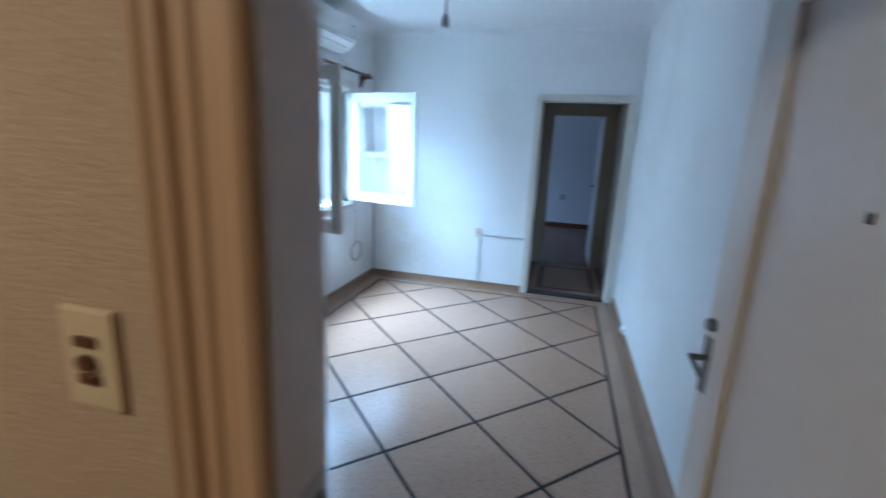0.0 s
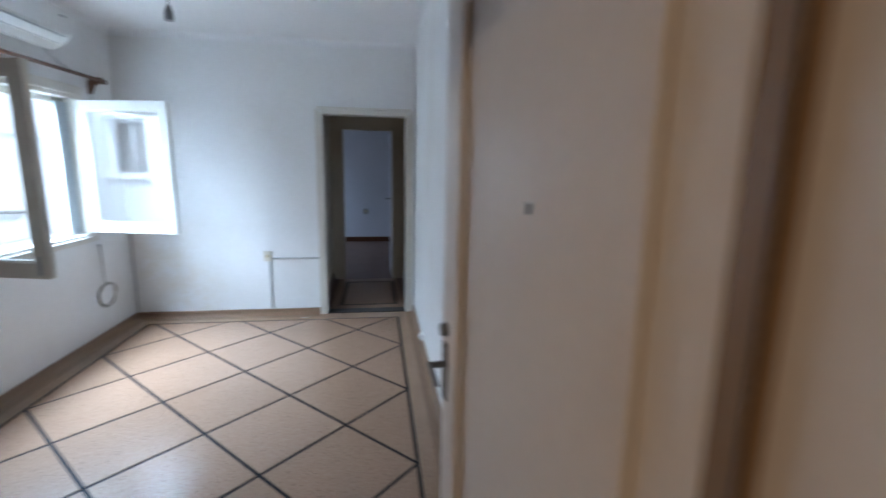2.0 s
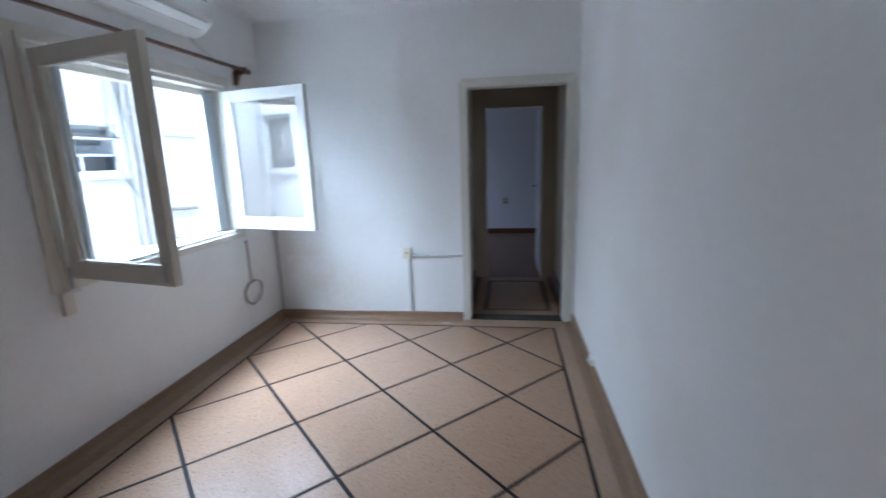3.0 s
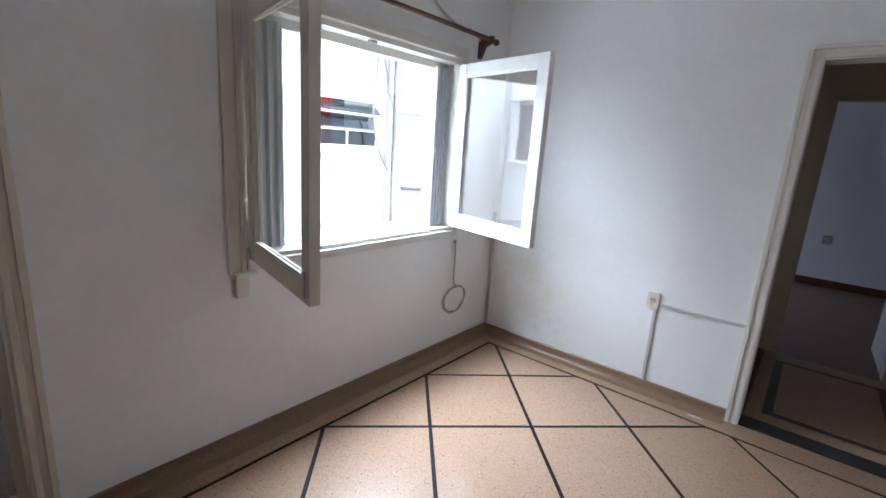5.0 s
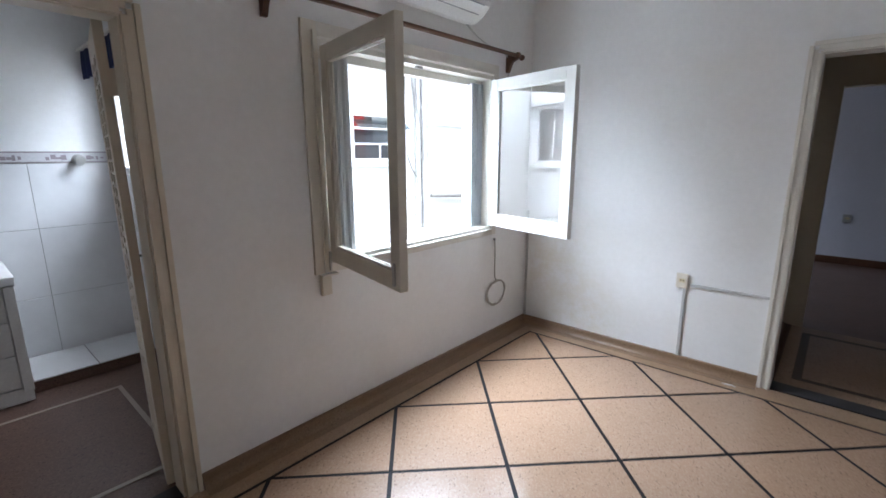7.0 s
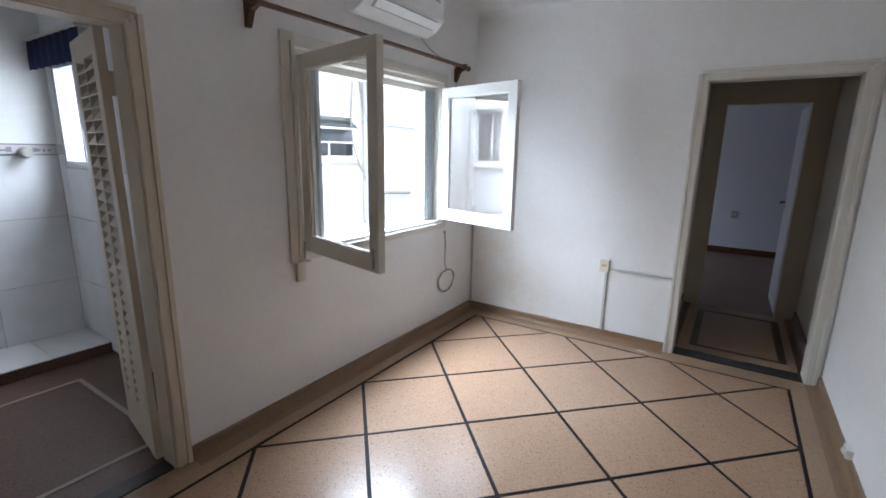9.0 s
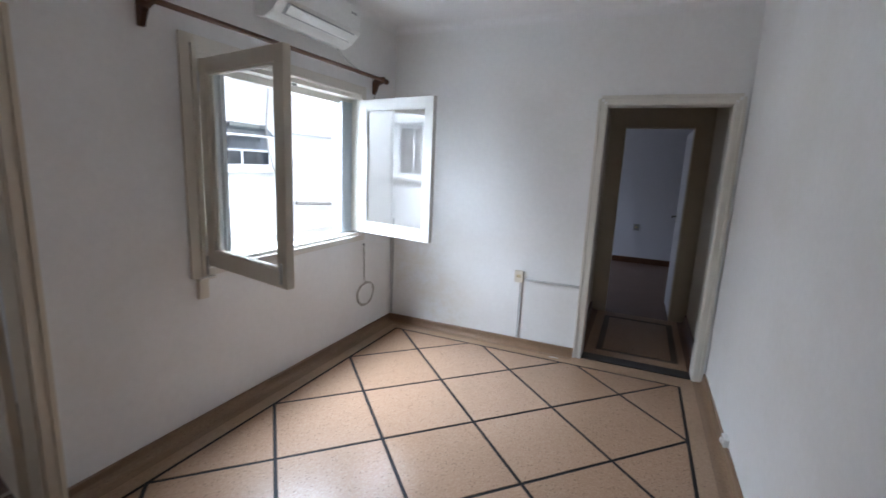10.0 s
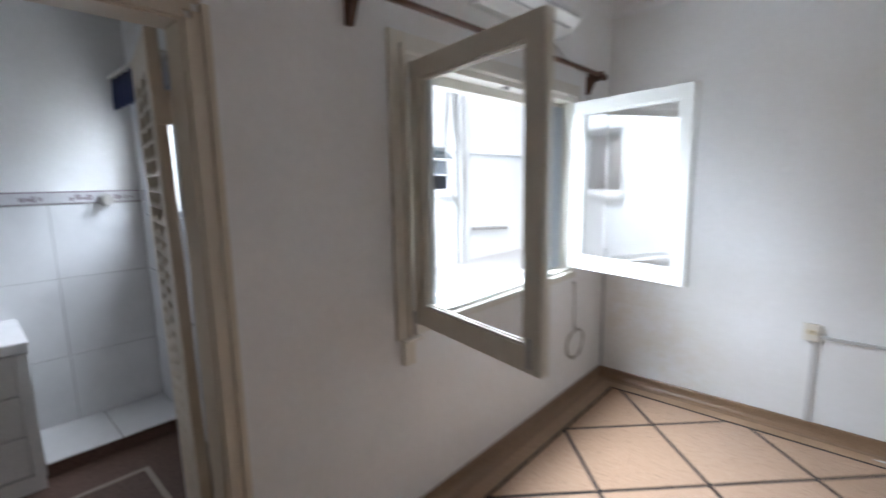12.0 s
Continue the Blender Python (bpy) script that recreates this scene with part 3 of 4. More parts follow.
# ---- hanging cable coil, outlet and conduits ----
coil = empty("cable_coil", "grey telephone cable hanging in a loose coil on the wall", "cable")
pts = [(XL + 0.01, 4.22, 0.83), (XL + 0.012, 4.225, 0.7), (XL + 0.012, 4.23, 0.52)]
for k in range(26):
    a = math.pi / 2 + k * math.pi / 5
    r = 0.082 + 0.006 * math.sin(k * 1.7)
    pts.append((XL + 0.012 + 0.0015 * (k % 5), 4.245 + r * 1.55 * math.cos(a), 0.385 + r * 1.2 * math.sin(a)))
wire("cable", pts, 0.0045, COIL, coil)
boxes("clip", [((XL, 4.212, 0.825), (XL + 0.014, 4.228, 0.842))], GREY_PLASTIC, coil, 0.002)


def outlet(name, label, x, y, z, w, h, mat):
    root = empty(name, label, "outlet")
    boxes("plate", [((x - w / 2, y - 0.022, z - h / 2), (x + w / 2, y, z + h / 2))], mat, root, 0.006)
    boxes("insert", [((x - w * 0.26, y - 0.025, z - h * 0.1), (x + w * 0.26, y - 0.021, z + h * 0.16))], OLD_PLASTIC, root, 0.001)
    boxes("slot", [((x - w * 0.14, y - 0.0262, z + k - 0.004), (x - w * 0.08, y - 0.0252, z + k + 0.006)) for k in (0.004,)] + [((x + w * 0.08, y - 0.0262, z), (x + w * 0.14, y - 0.0252, z + 0.01))], BLACK, root)
    return root


outlet("wall_outlet", "yellowed plastic surface outlet on the white wall", -0.60, YF, 0.628, 0.076, 0.105, CREAM)
outlet("wall_outlet", "grey outlet on the lilac wall of the far room", 0.27, 9.42, 0.63, 0.09, 0.11, GREY_PLASTIC)
conduit = empty("cable_conduit", "white plastic cable conduit from outlet to door casing", "conduit")
boxes("run", [((-0.557, YF - 0.014, 0.595), (-0.0935, YF, 0.613))], CONDUIT, conduit, 0.002)
boxes("drop", [((-0.59, YF - 0.014, 0.07), (-0.572, YF, 0.575))], CONDUIT, conduit, 0.002)
socket = empty("wall_socket", "small white socket low on the wall", "outlet")
boxes("plate", [((XR - 0.03, 3.69, 0.065), (XR, 3.77, 0.115))], PLASTIC, socket, 0.006)
boxes("knob", [((XR - 0.042, 3.71, 0.08), (XR - 0.03, 3.74, 0.102))], PLASTIC, socket, 0.004)

cc = empty("corner_conduit", "thin white painted cable duct in the wall corner", "conduit")
boxes("duct", [((XL + 0.012, YF - 0.014, 0.07), (XL + 0.028, YF, 1.02))], CONDUIT, cc, 0.002)
spot = empty("plaster_splash", "dried white plaster splash on the floor by the door", "plaster")
bm = bmesh.new()
for dx, dy, r in ((0, 0, 0.017), (0.024, 0.005, 0.012), (-0.022, -0.004, 0.010), (0.042, -0.003, 0.007)):
    ball(bm, (-0.24 + dx, 4.60 + dy, 0.001), r, (1.2, 0.7, 0.14))
finish("splash", bm, OUTDOOR, spot, smooth=True)

# ---- bare bulb holder ----
pend = empty("pendant_lamp_holder", "bare grey lamp holder hanging on a short cord", "lamp")
rod("cord", (-0.49, 2.54, 2.28), (-0.49, 2.54, H), 0.004, CABLE, pend, seg=8)
bm = bmesh.new()
tube(bm, (-0.49, 2.54, 2.225), (-0.49, 2.54, 2.265), 0.020, 0.020, 18)
tube(bm, (-0.49, 2.54, 2.265), (-0.49, 2.54, 2.295), 0.020, 0.008, 18)
finish("socket", bm, GREY_PLASTIC, pend)
rod("rose", (-0.49, 2.54, H - 0.025), (-0.49, 2.54, H - 0.0005), 0.04, PLASTIC, pend, 0.045, 20)

# ---- entrance door, open into the room ----
DH, DW = 2.03, 0.75
ent = empty("entrance_door", "white painted entrance door with moulded panel standing open", "door", pose(0.842, 0.405, 0.008, 0, 0, 103.0))
boxes("leaf", [((0, -0.04, 0), (DW, 0, DH))], DOOR_WHITE, ent, 0.003)
s = 0.085
for nm, lo, hi in (("moulding", (s, 0.0005, 0.11), (s + 0.05, 0.020, DH - 0.11)), ("moulding", (DW - s - 0.05, 0.0005, 0.11), (DW - s, 0.020, DH - 0.11)), ("moulding", (s + 0.05, 0.0005, 0.11), (DW - s - 0.05, 0.019, 0.16)), ("moulding", (s + 0.05, 0.0005, DH - 0.16), (DW - s - 0.05, 0.019, DH - 0.11))):
    b = boxes(nm, [(lo, hi)], DOOR_WHITE, ent, 0.007)
boxes("peephole", [((0.354, -0.001, 1.460), (0.366, 0.003, 1.478))], BLACK, ent, 0.001)
boxes("peephole_rim", [((0.352, 0.0, 1.478), (0.368, 0.004, 1.482))], STEEL, ent)
boxes("lock_plate", [((DW - 0.040, 0.0005, 0.93), (DW - 0.006, 0.004, 1.09))], DULL_STEEL, ent, 0.0015)
boxes("latch_edge", [((DW, -0.03, 0.96), (DW + 0.003, -0.01, 1.16))], DULL_STEEL, ent)
bm = bmesh.new()
tube(bm, (DW - 0.023, 0.0, 1.125), (DW - 0.023, 0.014, 1.125), 0.019, 0.016, 18)
finish("lock_cylinder", bm, DULL_STEEL, ent)
bm = bmesh.new()
tube(bm, (DW - 0.022, 0.003, 1.03), (DW - 0.022, 0.042, 1.03), 0.009)
tube(bm, (DW - 0.018, 0.042, 1.034), (DW - 0.085, 0.046, 1.005), 0.008, 0.006)
finish("handle", bm, DULL_STEEL, ent)
for z in (0.25, 1.75):
    rod("hinge", (-0.004, 0.004, z), (-0.004, 0.004, z + 0.1), 0.008, STEEL, ent)
gap = tagged(new("trim_hinge_gap"), "chipped dark seams along the hinge side of the door", "trim", kind="structure")
rng = random.Random(9)
for x, wide, share in ((0.8340, 0.0030, 1.1),):
    bm = bmesh.new()
    z = 0.01
    while z < 2.03:
        step = rng.uniform(0.0015, 0.006)
        if rng.random() < share:
            w = wide * rng.uniform(0.5, 1.0)
            into(bm, (x, 0.3505, z), (x + w, 0.356, min(2.035, z + step)))
        z += step
    tagged(finish("seam", bm, RUST, gap), kind="stuff")
strike = empty("strike_plate", "worn steel strike plate on the entrance jamb", "strike plate")
boxes("plate", [((-0.0040, 0.235, 0.96), (-0.002, 0.296, 1.16))], STEEL, strike)
boxes("recess", [((-0.002, 0.255, 1.0), (-0.001, 0.285, 1.05))], BLACK, strike)
boxes("recess", [((-0.002, 0.255, 1.08), (-0.001, 0.285, 1.13))], BLACK, strike)

sw = empty("light_switch", "yellowed plastic switch plate on the wallpaper", "switch")
boxes("plate", [((-0.275, 0.190, 1.25), (-0.198, 0.20, 1.375))], OLD_PLASTIC, sw, 0.006)
boxes("rocker", [((-0.25, 0.184, 1.33), (-0.223, 0.191, 1.342))], DARKWOOD, sw, 0.002)
boxes("rocker", [((-0.25, 0.184, 1.285), (-0.223, 0.191, 1.297))], DARKWOOD, sw, 0.002)
bm = bmesh.new()
tube(bm, (-0.236, 0.186, 1.312), (-0.236, 0.180, 1.312), 0.010, 0.009, 16)
finish("button", bm, DARKWOOD, sw)
lampshade = empty("ceiling_lamp", "round ceiling lamp lighting the landing", "lamp")
rod("base", (-0.85, -1.15, 2.56), (-0.85, -1.15, 2.6), 0.14, PLASTIC, lampshade, seg=28)

# ---- far room door ----
fd = empty("bedroom_door", "pale lilac painted door standing open in the far room", "door", pose(0.700, 6.325, 0.008, 0, 0, 90.5))
boxes("leaf", [((0, -0.036, 0), (0.66, 0, 2.0))], FAR_WALL, fd, 0.003)
bm = bmesh.new()
tube(bm, (0.60, 0.0, 1.06), (0.60, 0.045, 1.06), 0.009)
tube(bm, (0.605, 0.045, 1.06), (0.51, 0.047, 1.055), 0.010, 0.008)
finish("handle", bm, BLACK, fd)
boxes("lock_plate", [((0.585, 0.0003, 0.98), (0.617, 0.003, 1.12))], STEEL, fd)

# ---- kitchen ----
kd = empty("louvred_door", "cream painted louvred kitchen door standing open", "door", pose(KP - 0.016, 1.848, 0.008, -0.6, 0, 170.0))
KW, KH = 0.50, 1.99
boxes("stile", [((0, 0, 0), (0.075, 0.035, KH))], AGED_CREAM, kd, 0.003)
boxes("stile", [((KW - 0.075, 0, 0), (KW, 0.035, KH))], AGED_CREAM, kd, 0.003)
boxes("rail", [((0.075, 0.001, KH - 0.10), (KW - 0.075, 0.034, KH))], AGED_CREAM, kd, 0.003)
boxes("rail", [((0.075, 0.001, 0.0), (KW - 0.075, 0.034, 0.20))], AGED_CREAM, kd, 0.003)
bm = bmesh.new()
into(bm, (0.076, -0.026, -0.0035), (KW - 0.076, 0.026, 0.0035))
slat = finish("slat", bm, AGED_CREAM, kd, bevel=0.002)
for k in range(32):
    ob = slat if k == 0 else slat.copy()
    if k:
        scene.collection.objects.link(ob)
        ob.parent = kd
    ob.matrix_basis = pose(0, 0.0175, 0.225 + k * 0.0527, -52, 0, 0)
boxes("slat_bar", [((KW / 2 - 0.009, 0.0, 0.21), (KW / 2 + 0.009, 0.035, KH - 0.10))], AGED_CREAM, kd, 0.002)
for z in (0.16, 1.72):
    boxes("hinge", [((-0.004, -0.014, z), (0.0, 0.033, z + 0.10)), ((-0.014, -0.022, z), (-0.004, -0.012, z + 0.10))], AGED_CREAM, kd, 0.001)
bm = bmesh.new()
tube(bm, (KW - 0.035, 0.0, 1.0), (KW - 0.035, -0.045, 1.0), 0.008)
tube(bm, (KW - 0.035, -0.045, 1.0), (KW - 0.12, -0.047, 1.0), 0.008, 0.006)
finish("handle", bm, BLACK, kd)

kwin = tagged(new("window_2"), "small aluminium kitchen window with clear pane", "window", kind="structure")
kx0, kx1, kz0, kz1 = -3.93, -3.25, 1.37, 2.08
for lo, hi in (((kx0, KY - 0.01, kz0), (kx0 + 0.04, KY + 0.06, kz1)), ((kx1 - 0.04, KY - 0.01, kz0), (kx1, KY + 0.06, kz1)), ((kx0 + 0.04, KY - 0.008, kz0), (kx1 - 0.04, KY + 0.058, kz0 + 0.04)), ((kx0 + 0.04, KY - 0.008, kz1 - 0.04), (kx1 - 0.04, KY + 0.058, kz1))):
    boxes("frame", [(lo, hi)], ALU, kwin, 0.003)
boxes("mullion", [((-3.61, KY + 0.005, kz0 + 0.04), (-3.58, KY + 0.05, kz1 - 0.04))], ALU, kwin, 0.003)
pane = boxes("pane", [((kx0 + 0.04, KY + 0.02, kz0 + 0.04), (kx1 - 0.04, KY + 0.024, kz1 - 0.04))], GLASS, kwin)
pane.visible_shadow = False
boxes("sill", [((kx0 - 0.04, KY + 0.06, kz0 - 0.05), (kx1 + 0.04, KY + 0.21, kz0 - 0.004))], OUTDOOR, kwin, 0.006)
boxes("surround", [((kx0 - 0.05, KY + 0.15, kz0), (kx0, KY + 0.175, kz1 + 0.05)), ((kx1, KY + 0.15, kz0), (kx1 + 0.05, KY + 0.175, kz1 + 0.05)), ((kx0, KY + 0.15, kz1), (kx1, KY + 0.174, kz1 + 0.05))], OUTDOOR, kwin, 0.003)

val = empty("window_valance", "navy blue cloth valance above the kitchen window", "valance")
bm = bmesh.new()
n = 40
rows = []
for z in (2.03, 2.12, 2.215):
    rows.append([bm.verts.new((-4.04 + 0.86 * k / n, KY - 0.085 - 0.012 * math.sin(k * 1.1) * (1 if z < 2.2 else 0.4), z)) for k in range(n + 1)])
for r0, r1 in zip(rows, rows[1:]):
    for k in range(n):
        bm.faces.new((r0[k], r0[k + 1], r1[k + 1], r1[k]))
cl = finish("cloth", bm, BLUE_CLOTH, val, smooth=True)
cl.modifiers.new("thick", "SOLIDIFY").thickness = 0.004
boxes("pelmet", [((-4.045, KY - 0.11, 2.215), (-3.16, KY, 2.232))], WHITE_WOOD, val, 0.002)

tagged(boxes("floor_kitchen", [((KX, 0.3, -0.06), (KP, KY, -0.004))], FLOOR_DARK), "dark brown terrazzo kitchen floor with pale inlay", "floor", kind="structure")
tagged(boxes("trim_kitchen_inlay", [((-3.28, 0.6, -0.004), (-3.255, 1.94, 0.0)), ((-2.19, 0.6, -0.004), (-2.165, 1.94, 0.0)), ((-3.255, 1.915, -0.004), (-2.19, 1.94, 0.0)), ((-3.255, 0.6, -0.004), (-2.19, 0.625, 0.0))], PALE_STRIP), "pale inlay lines in the kitchen floor", "floor inlay", kind="structure")
plat = tagged(boxes("tiled_platform", [((KX + 0.012, 1.545, 0.0), (-3.57, KY - 0.012, 0.075))], FLOOR_DARK, bevel=0.003), "low platform with white tile top and dark front", "platform", kind="structure")
for a, b in ((1.55, 1.89), (1.895, 2.234)):
    boxes("tile", [((KX + 0.016, a, 0.0755), (-3.565, b, 0.085))], TILE, plat, 0.002)

cab = empty("drawer_cabinet", "white kitchen drawer cabinet with stone worktop", "cabinet")
boxes("body", [((KX + 0.012, 0.95, 0.09), (-3.50, 1.535, 0.74))], PLASTIC, cab, 0.002)
boxes("side_panel", [((-3.50, 1.49, 0.075), (-3.455, 1.54, 0.74))], PLASTIC, cab, 0.003)
boxes("plinth", [((KX + 0.02, 0.95, 0.0), (-3.475, 1.535, 0.09))], PLASTIC, cab, 0.002)
for z in (0.10, 0.315, 0.53):
    dr = boxes("drawer_front", [((-3.499, 0.96, z), (-3.478, 1.485, z + 0.205))], PLASTIC, cab, 0.004)
    boxes("handle", [((-3.477, 1.15, z + 0.13), (-3.455, 1.33, z + 0.142))], STEEL, dr, 0.003)
boxes("worktop", [((KX + 0.012, 0.90, 0.745), (-3.45, 1.55, 0.80))], TILE, cab, 0.008)
boxes("sink_rim", [((KX + 0.10, 0.95, 0.8005), (-3.56, 1.42, 0.808))], STEEL, cab, 0.003)

valve = empty("gas_valve", "chrome water valve on the tiled kitchen wall", "valve")
bm = bmesh.new()
tube(bm, (KX + 0.012, 2.05, 1.465), (KX + 0.035, 2.05, 1.465), 0.042, 0.038, 24)
tube(bm, (KX + 0.03, 2.05, 1.465), (KX + 0.085, 2.05, 1.465), 0.014)
tube(bm, (KX + 0.07, 2.05, 1.465), (KX + 0.09, 2.05, 1.465), 0.034, 0.030, 12)
finish("body", bm, STEEL, valve)

# ---- courtyard things ----
ow = tagged(new("window_3"), "neighbour's louvred steel window with red curtain behind", "window", kind="structure")
a, b, lo, hi = 4.50, 5.36, 1.41, 1.95
OWF = plain("white_steel_frame", (0.7, 0.7, 0.69), 0.5)
for q in (((-4.06, a, lo), (-4.02, a + 0.035, hi)), ((-4.06, b - 0.035, lo), (-4.02, b, hi)), ((-4.058, a + 0.035, lo), (-4.022, b - 0.035, lo + 0.03)), ((-4.058, a + 0.035, hi - 0.03), (-4.022, b - 0.035, hi)), ((-4.055, a + 0.035, 1.60), (-4.02, b - 0.035, 1.635)), ((-4.055, a + 0.035, 1.775), (-4.02, b - 0.035, 1.80))):
    boxes("frame", [q], OWF, ow, 0.003)
boxes("mullion", [((-4.05, 4.90, lo + 0.03), (-4.025, 4.925, 1.60))], OWF, ow)
for z, tilt in ((1.52, 0), (1.69, -12), (1.83, -50)):
    g = boxes("pane", [((-0.003, a + 0.04, -0.075), (0.003, b - 0.04, 0.075))], DULL_GLASS, ow, matrix=pose(-4.03 + (0.06 if tilt < -20 else 0), 0, z, 0, tilt, 0))
    boxes("pane_rail", [((-0.006, a + 0.04, -0.085), (0.006, b - 0.04, -0.073))], OWF, ow, matrix=pose(-4.03 + (0.06 if tilt < -20 else 0), 0, z, 0, tilt, 0))
boxes("sill", [((-4.06, a - 0.05, lo - 0.05), (-3.94, b + 0.05, lo - 0.003))], OUTDOOR, ow, 0.004)
cu = empty("red_curtain", "red cloth curtain inside the neighbour's window", "curtain")
cz = [(-4.13 + 0.018 * math.sin(k * 1.3), 4.42 + 0.035 * k) for k in range(11)]
prism("cloth", cz + [(x - 0.006, y) for x, y in reversed(cz)], 2, 1.2, 2.05, RED_CLOTH, cu)

pipes = empty("drain_pipes", "pair of painted drain pipes on the courtyard wall", "pipe")
for y, r in ((5.47, 0.032), (5.58, 0.045)):
    rod("pipe", (-3.94, y, 0.55), (-3.94, y, 2.9), r, PIPE, pipes)
    for z in (0.9, 1.45, 2.05):
        rod("collar", (-3.94, y, z), (-3.94, y, z + 0.07), r + 0.01, PIPE, pipes)
        boxes("clamp", [((-4.0, y - 0.008, z - 0.2), (-3.94 + r, y + 0.008, z - 0.17))], STEEL, pipes)
wires = empty("loose_cables", "thin loose cables hanging down the courtyard wall", "cable")
wire("cable", [(-3.95, 5.36, 3.2), (-3.93, 5.33, 2.6), (-3.92, 5.42, 2.1), (-3.9, 5.50, 1.8), (-3.92, 5.52, 1.2)], 0.012, CABLE, wires)
wire("cable", [(-3.95, 5.36, 3.2), (-3.93, 5.24, 2.3), (-3.92, 5.2, 1.75), (-3.9, 5.3, 1.35), (-3.92, 5.45, 1.15), (-3.92, 5.5, 0.6)], 0.011, CABLE, wires)
led = empty("wall_pipe", "grey pipe running across the courtyard wall", "pipe")
rod("pipe", (-3.95, 5.72, 0.95), (-3.95, 6.45, 0.90), 0.022, CABLE, led)
tagged(boxes("trim_courtyard_ledge", [((-4.0, 5.62, 1.86), (-3.965, 9.8, 1.885))], OUTDOOR, bevel=0.003), "thin rendered ledge on the courtyard wall", "ledge", kind="structure")

# ---- tiles of the kitchen walls ----
def tiled(name, label, make, us, zs):
    root = tagged(new(name), label, "wall tiles", kind="structure")
    for u0, u1 in zip(us, us[1:]):
        for q0, q1 in zip(zs, zs[1:]):
            lo, hi = make(u0 + 0.0015, u1 - 0.0015, q0 + 0.0015, q1 - 0.0015)
            boxes("tile", [(lo, hi)], TILE, root, 0.0015)
    return root


ZT = (0.0, 0.015, 0.505, 0.995, 1.445)
tiled("trim_tiles_back", "large white glazed tiles on the kitchen wall", lambda u0, u1, q0, q1: ((KX + 0.002, u0, q0), (KX + 0.011, u1, q1)), (0.32, 0.805, 1.29, 1.765, KY - 0.011), ZT[1:])
tiled("trim_tiles_end", "large white glazed tiles on the kitchen wall", lambda u0, u1, q0, q1: ((u0, KY - 0.011, q0), (u1, KY - 0.002, q1)), (KX + 0.011, -3.935), ZT[1:])
tiled("trim_tiles_end_low", "large white glazed tiles on the kitchen wall", lambda u0, u1, q0, q1: ((u0, KY - 0.011, q0), (u1, KY - 0.002, q1)), (-3.935, -3.56, -3.07, -2.58, WX - 0.02), (0.015, 0.505, 0.995, 1.36))
tagged(boxes("trim_grout_back", [((KX, 0.3, 0.0), (KX + 0.004, KY, 1.46)), ((KX, KY - 0.004, 0.0), (WX, KY, 1.36))], GROUT), "grey tile grout", "grout", kind="structure")
BAND = plain("decor_band_ground", (0.66, 0.65, 0.66), 0.2)
BLUSH = plain("decor_band_motif", (0.32, 0.27, 0.29), 0.3)
band = tagged(boxes("trim_decor_band", [((KX, 0.3, 1.452), (KX + 0.013, KY - 0.014, 1.525)), ((KX, KY - 0.013, 1.452), (-3.935, KY - 0.001, 1.525))], BAND), "narrow decorated tile band with grey motifs", "tile band", kind="structure")
boxes("border_line", [((KX + 0.013, 0.3, 1.517), (KX + 0.0155, KY - 0.016, 1.526)), ((KX + 0.013, 0.3, 1.451), (KX + 0.0155, KY - 0.016, 1.456))], BLUSH, band)
rng = random.Random(4)
bm = bmesh.new()
for k in range(60):
    y = 0.5 + k * 0.0285
    if (k // 4) % 2 == 0:
        into(bm, (KX + 0.013, y, 1.47 + rng.uniform(-0.006, 0.006)), (KX + 0.0146, y + rng.uniform(0.012, 0.03), 1.487 + rng.uniform(0, 0.018)))
tagged(finish("motif", bm, BLUSH, band), kind="stuff")

# ---- floors: pieces set between inlaid strips ----
def clip(poly, axis, limit, sign):
    out = []
    for i, p in enumerate(poly):
        q = poly[(i + 1) % len(poly)]
        dp, dq = sign * (limit - p[axis]), sign * (limit - q[axis])
        if dp >= 0:
            out.append(p)
        if dp * dq < 0:
            f = dp / (dp - dq)
            out.append(tuple(p[k] + f * (q[k] - p[k]) for k in (0, 1)))
    return out


def slab(name, poly, z0, z1, mat, parent):
    return prism(name, poly, 2, z0, z1, mat, parent)


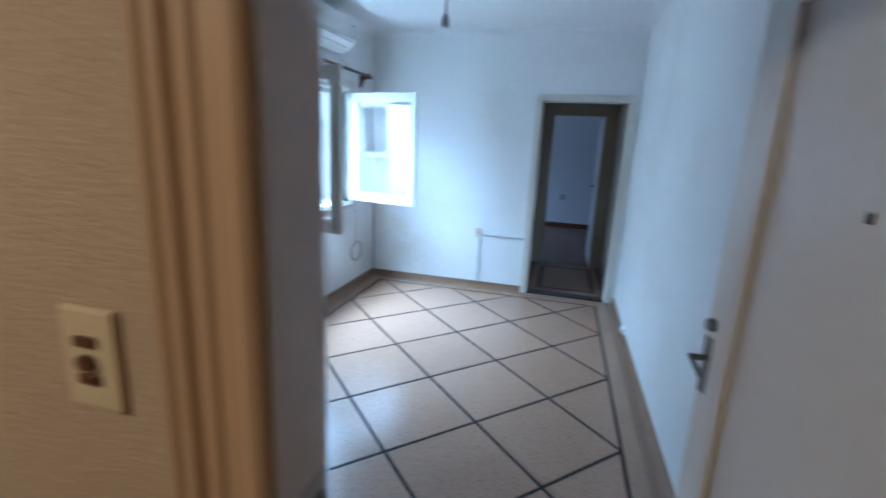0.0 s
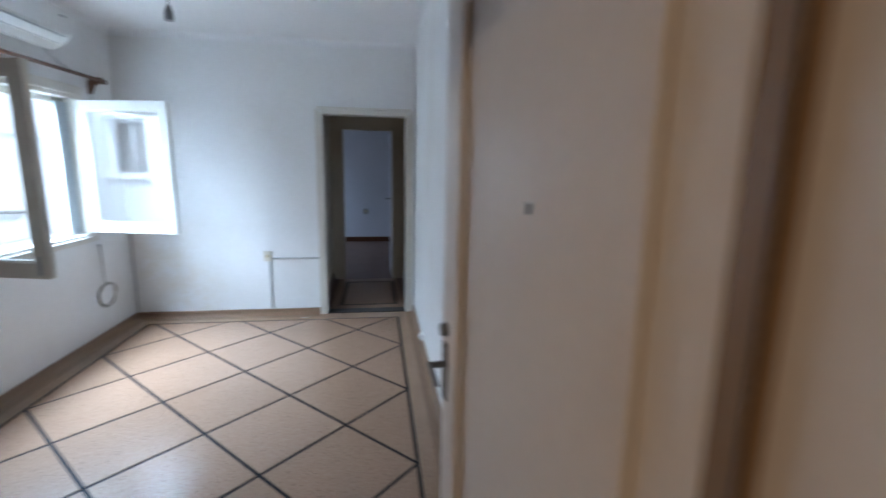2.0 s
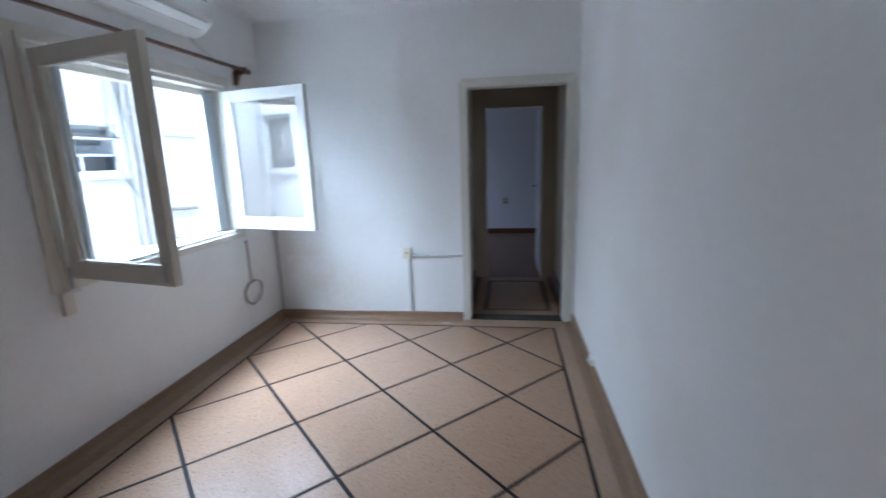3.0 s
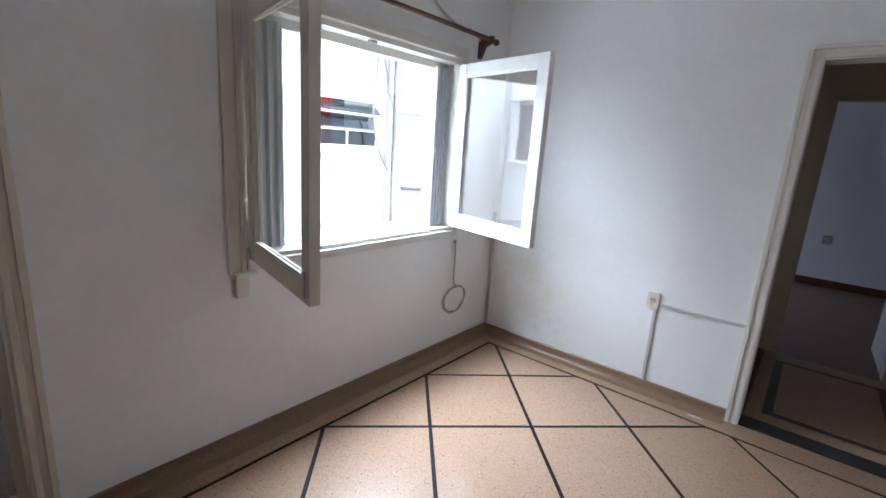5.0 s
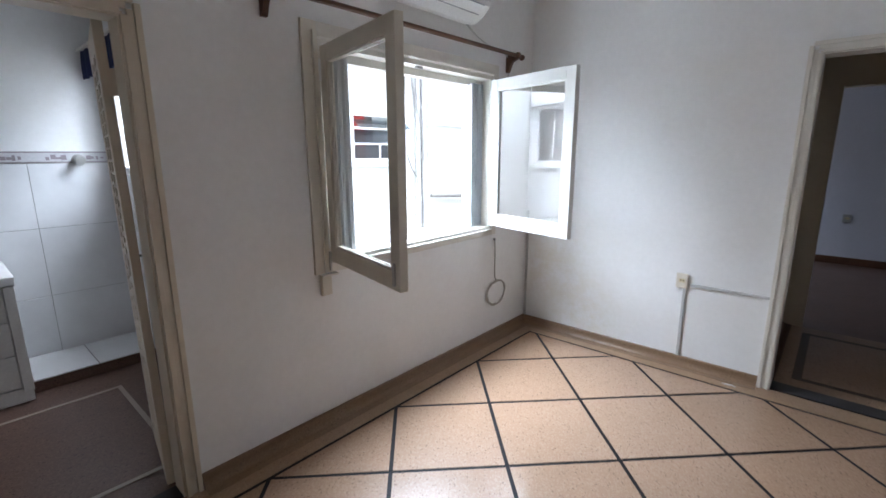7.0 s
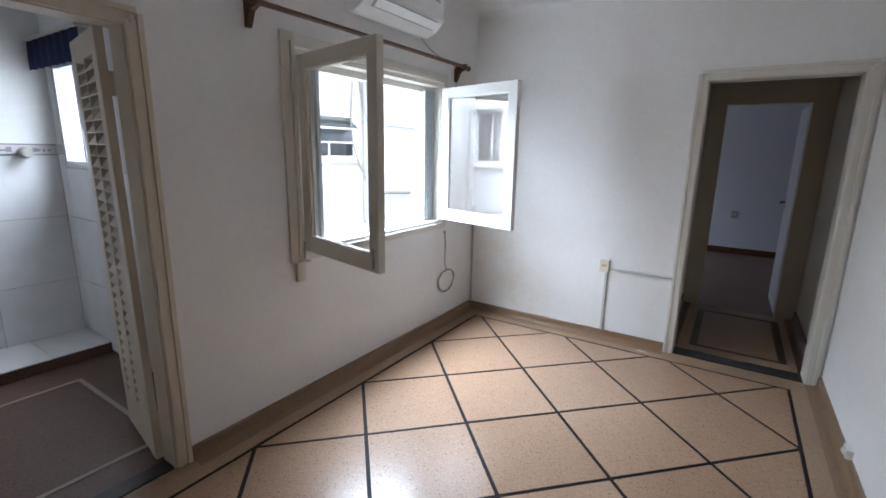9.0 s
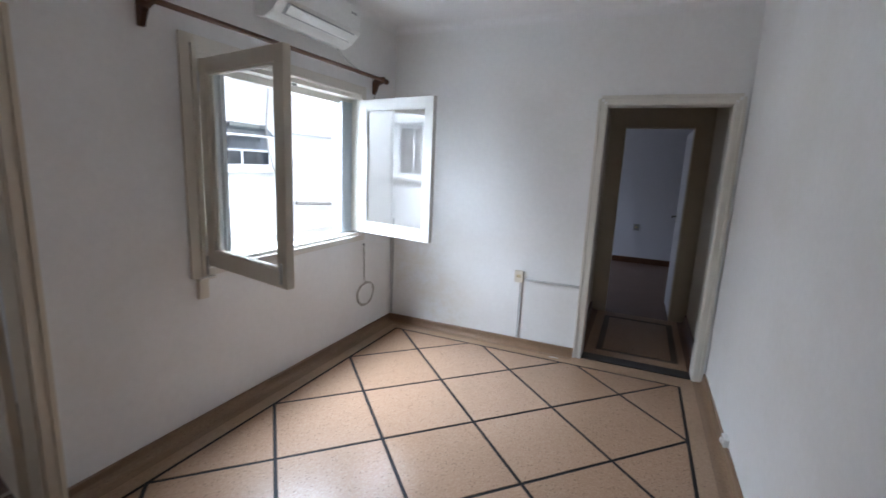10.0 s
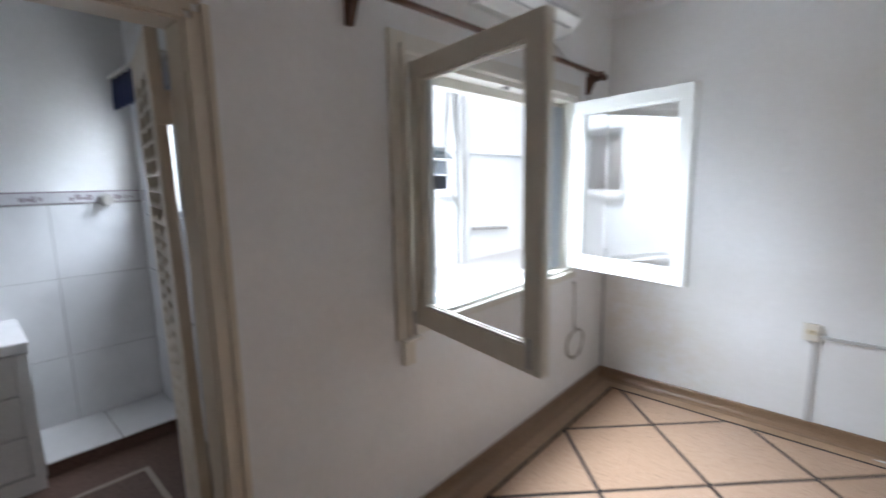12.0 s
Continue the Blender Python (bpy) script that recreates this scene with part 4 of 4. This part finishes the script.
floor = tagged(boxes("floor", [((XL, 0.2, -0.08), (XR, YF, -0.0025))], STRIP), "tan terrazzo floor with black diamond inlay strips", "floor", kind="structure")
BX0, BX1, BY0, BY1, PX, PY, OX, OY = -1.703, 0.706, 0.56, 4.535, 0.4015, 0.408, -1.703, 3.785
half = 0.0102
inner = (BX0 + half, BX1 - half, BY0 + half, BY1 - half)
for i in range(0, 8):
    for j in range(-9, 4):
        if (i + j) % 2 == 0:
            continue
        cx, cy = OX + PX * i, OY + PY * j
        k = 1 - half * 1.414 / PX
        poly = [(cx + PX * k, cy), (cx, cy + PY * k), (cx - PX * k, cy), (cx, cy - PY * k)]
        for axis, limit, sign in ((0, inner[0], -1), (0, inner[1], 1), (1, inner[2], -1), (1, inner[3], 1)):
            poly = clip(poly, axis, limit, sign) if poly else poly
        if len(poly) >= 3:
            slab("panel", poly, -0.02, 0.0, FLOOR_TAN, floor)
for poly in ([(XL, 0.31), (BX0 - half, 0.31), (BX0 - half, YF), (XL, YF)], [(BX1 + half, 0.31), (XR, 0.31), (XR, YF), (BX1 + half, YF)], [(BX0 - half, BY1 + half), (BX1 + half, BY1 + half), (BX1 + half, YF), (BX0 - half, YF)], [(BX0 - half, 0.31), (BX1 + half, 0.31), (BX1 + half, BY0 - half), (BX0 - half, BY0 - half)]):
    slab("border_panel", poly, -0.02, -0.0002, FLOOR_BORDER, floor)

hall = tagged(boxes("floor_hall", [((-0.1, 4.85, -0.08), (0.87, 6.2, -0.0025))], HALL_STRIP), "tan terrazzo hall floor with dark border", "floor", kind="structure")
HX0, HX1, HY0, HY1, hw = 0.07, 0.73, 4.98, 6.05, 0.055
slab("panel", [(HX0 + hw, HY0 + hw), (HX1 - hw, HY0 + hw), (HX1 - hw, HY1 - hw), (HX0 + hw, HY1 - hw)], -0.02, 0.0, FLOOR_HALL, hall)
for poly in ([(-0.1, 4.85), (HX0, 4.85), (HX0, 6.2), (-0.1, 6.2)], [(HX1, 4.85), (0.87, 4.85), (0.87, 6.2), (HX1, 6.2)], [(HX0, 4.85), (HX1, 4.85), (HX1, HY0), (HX0, HY0)], [(HX0, HY1), (HX1, HY1), (HX1, 6.2), (HX0, 6.2)]):
    slab("border_panel", poly, -0.02, 0.0, FLOOR_HALL, hall)
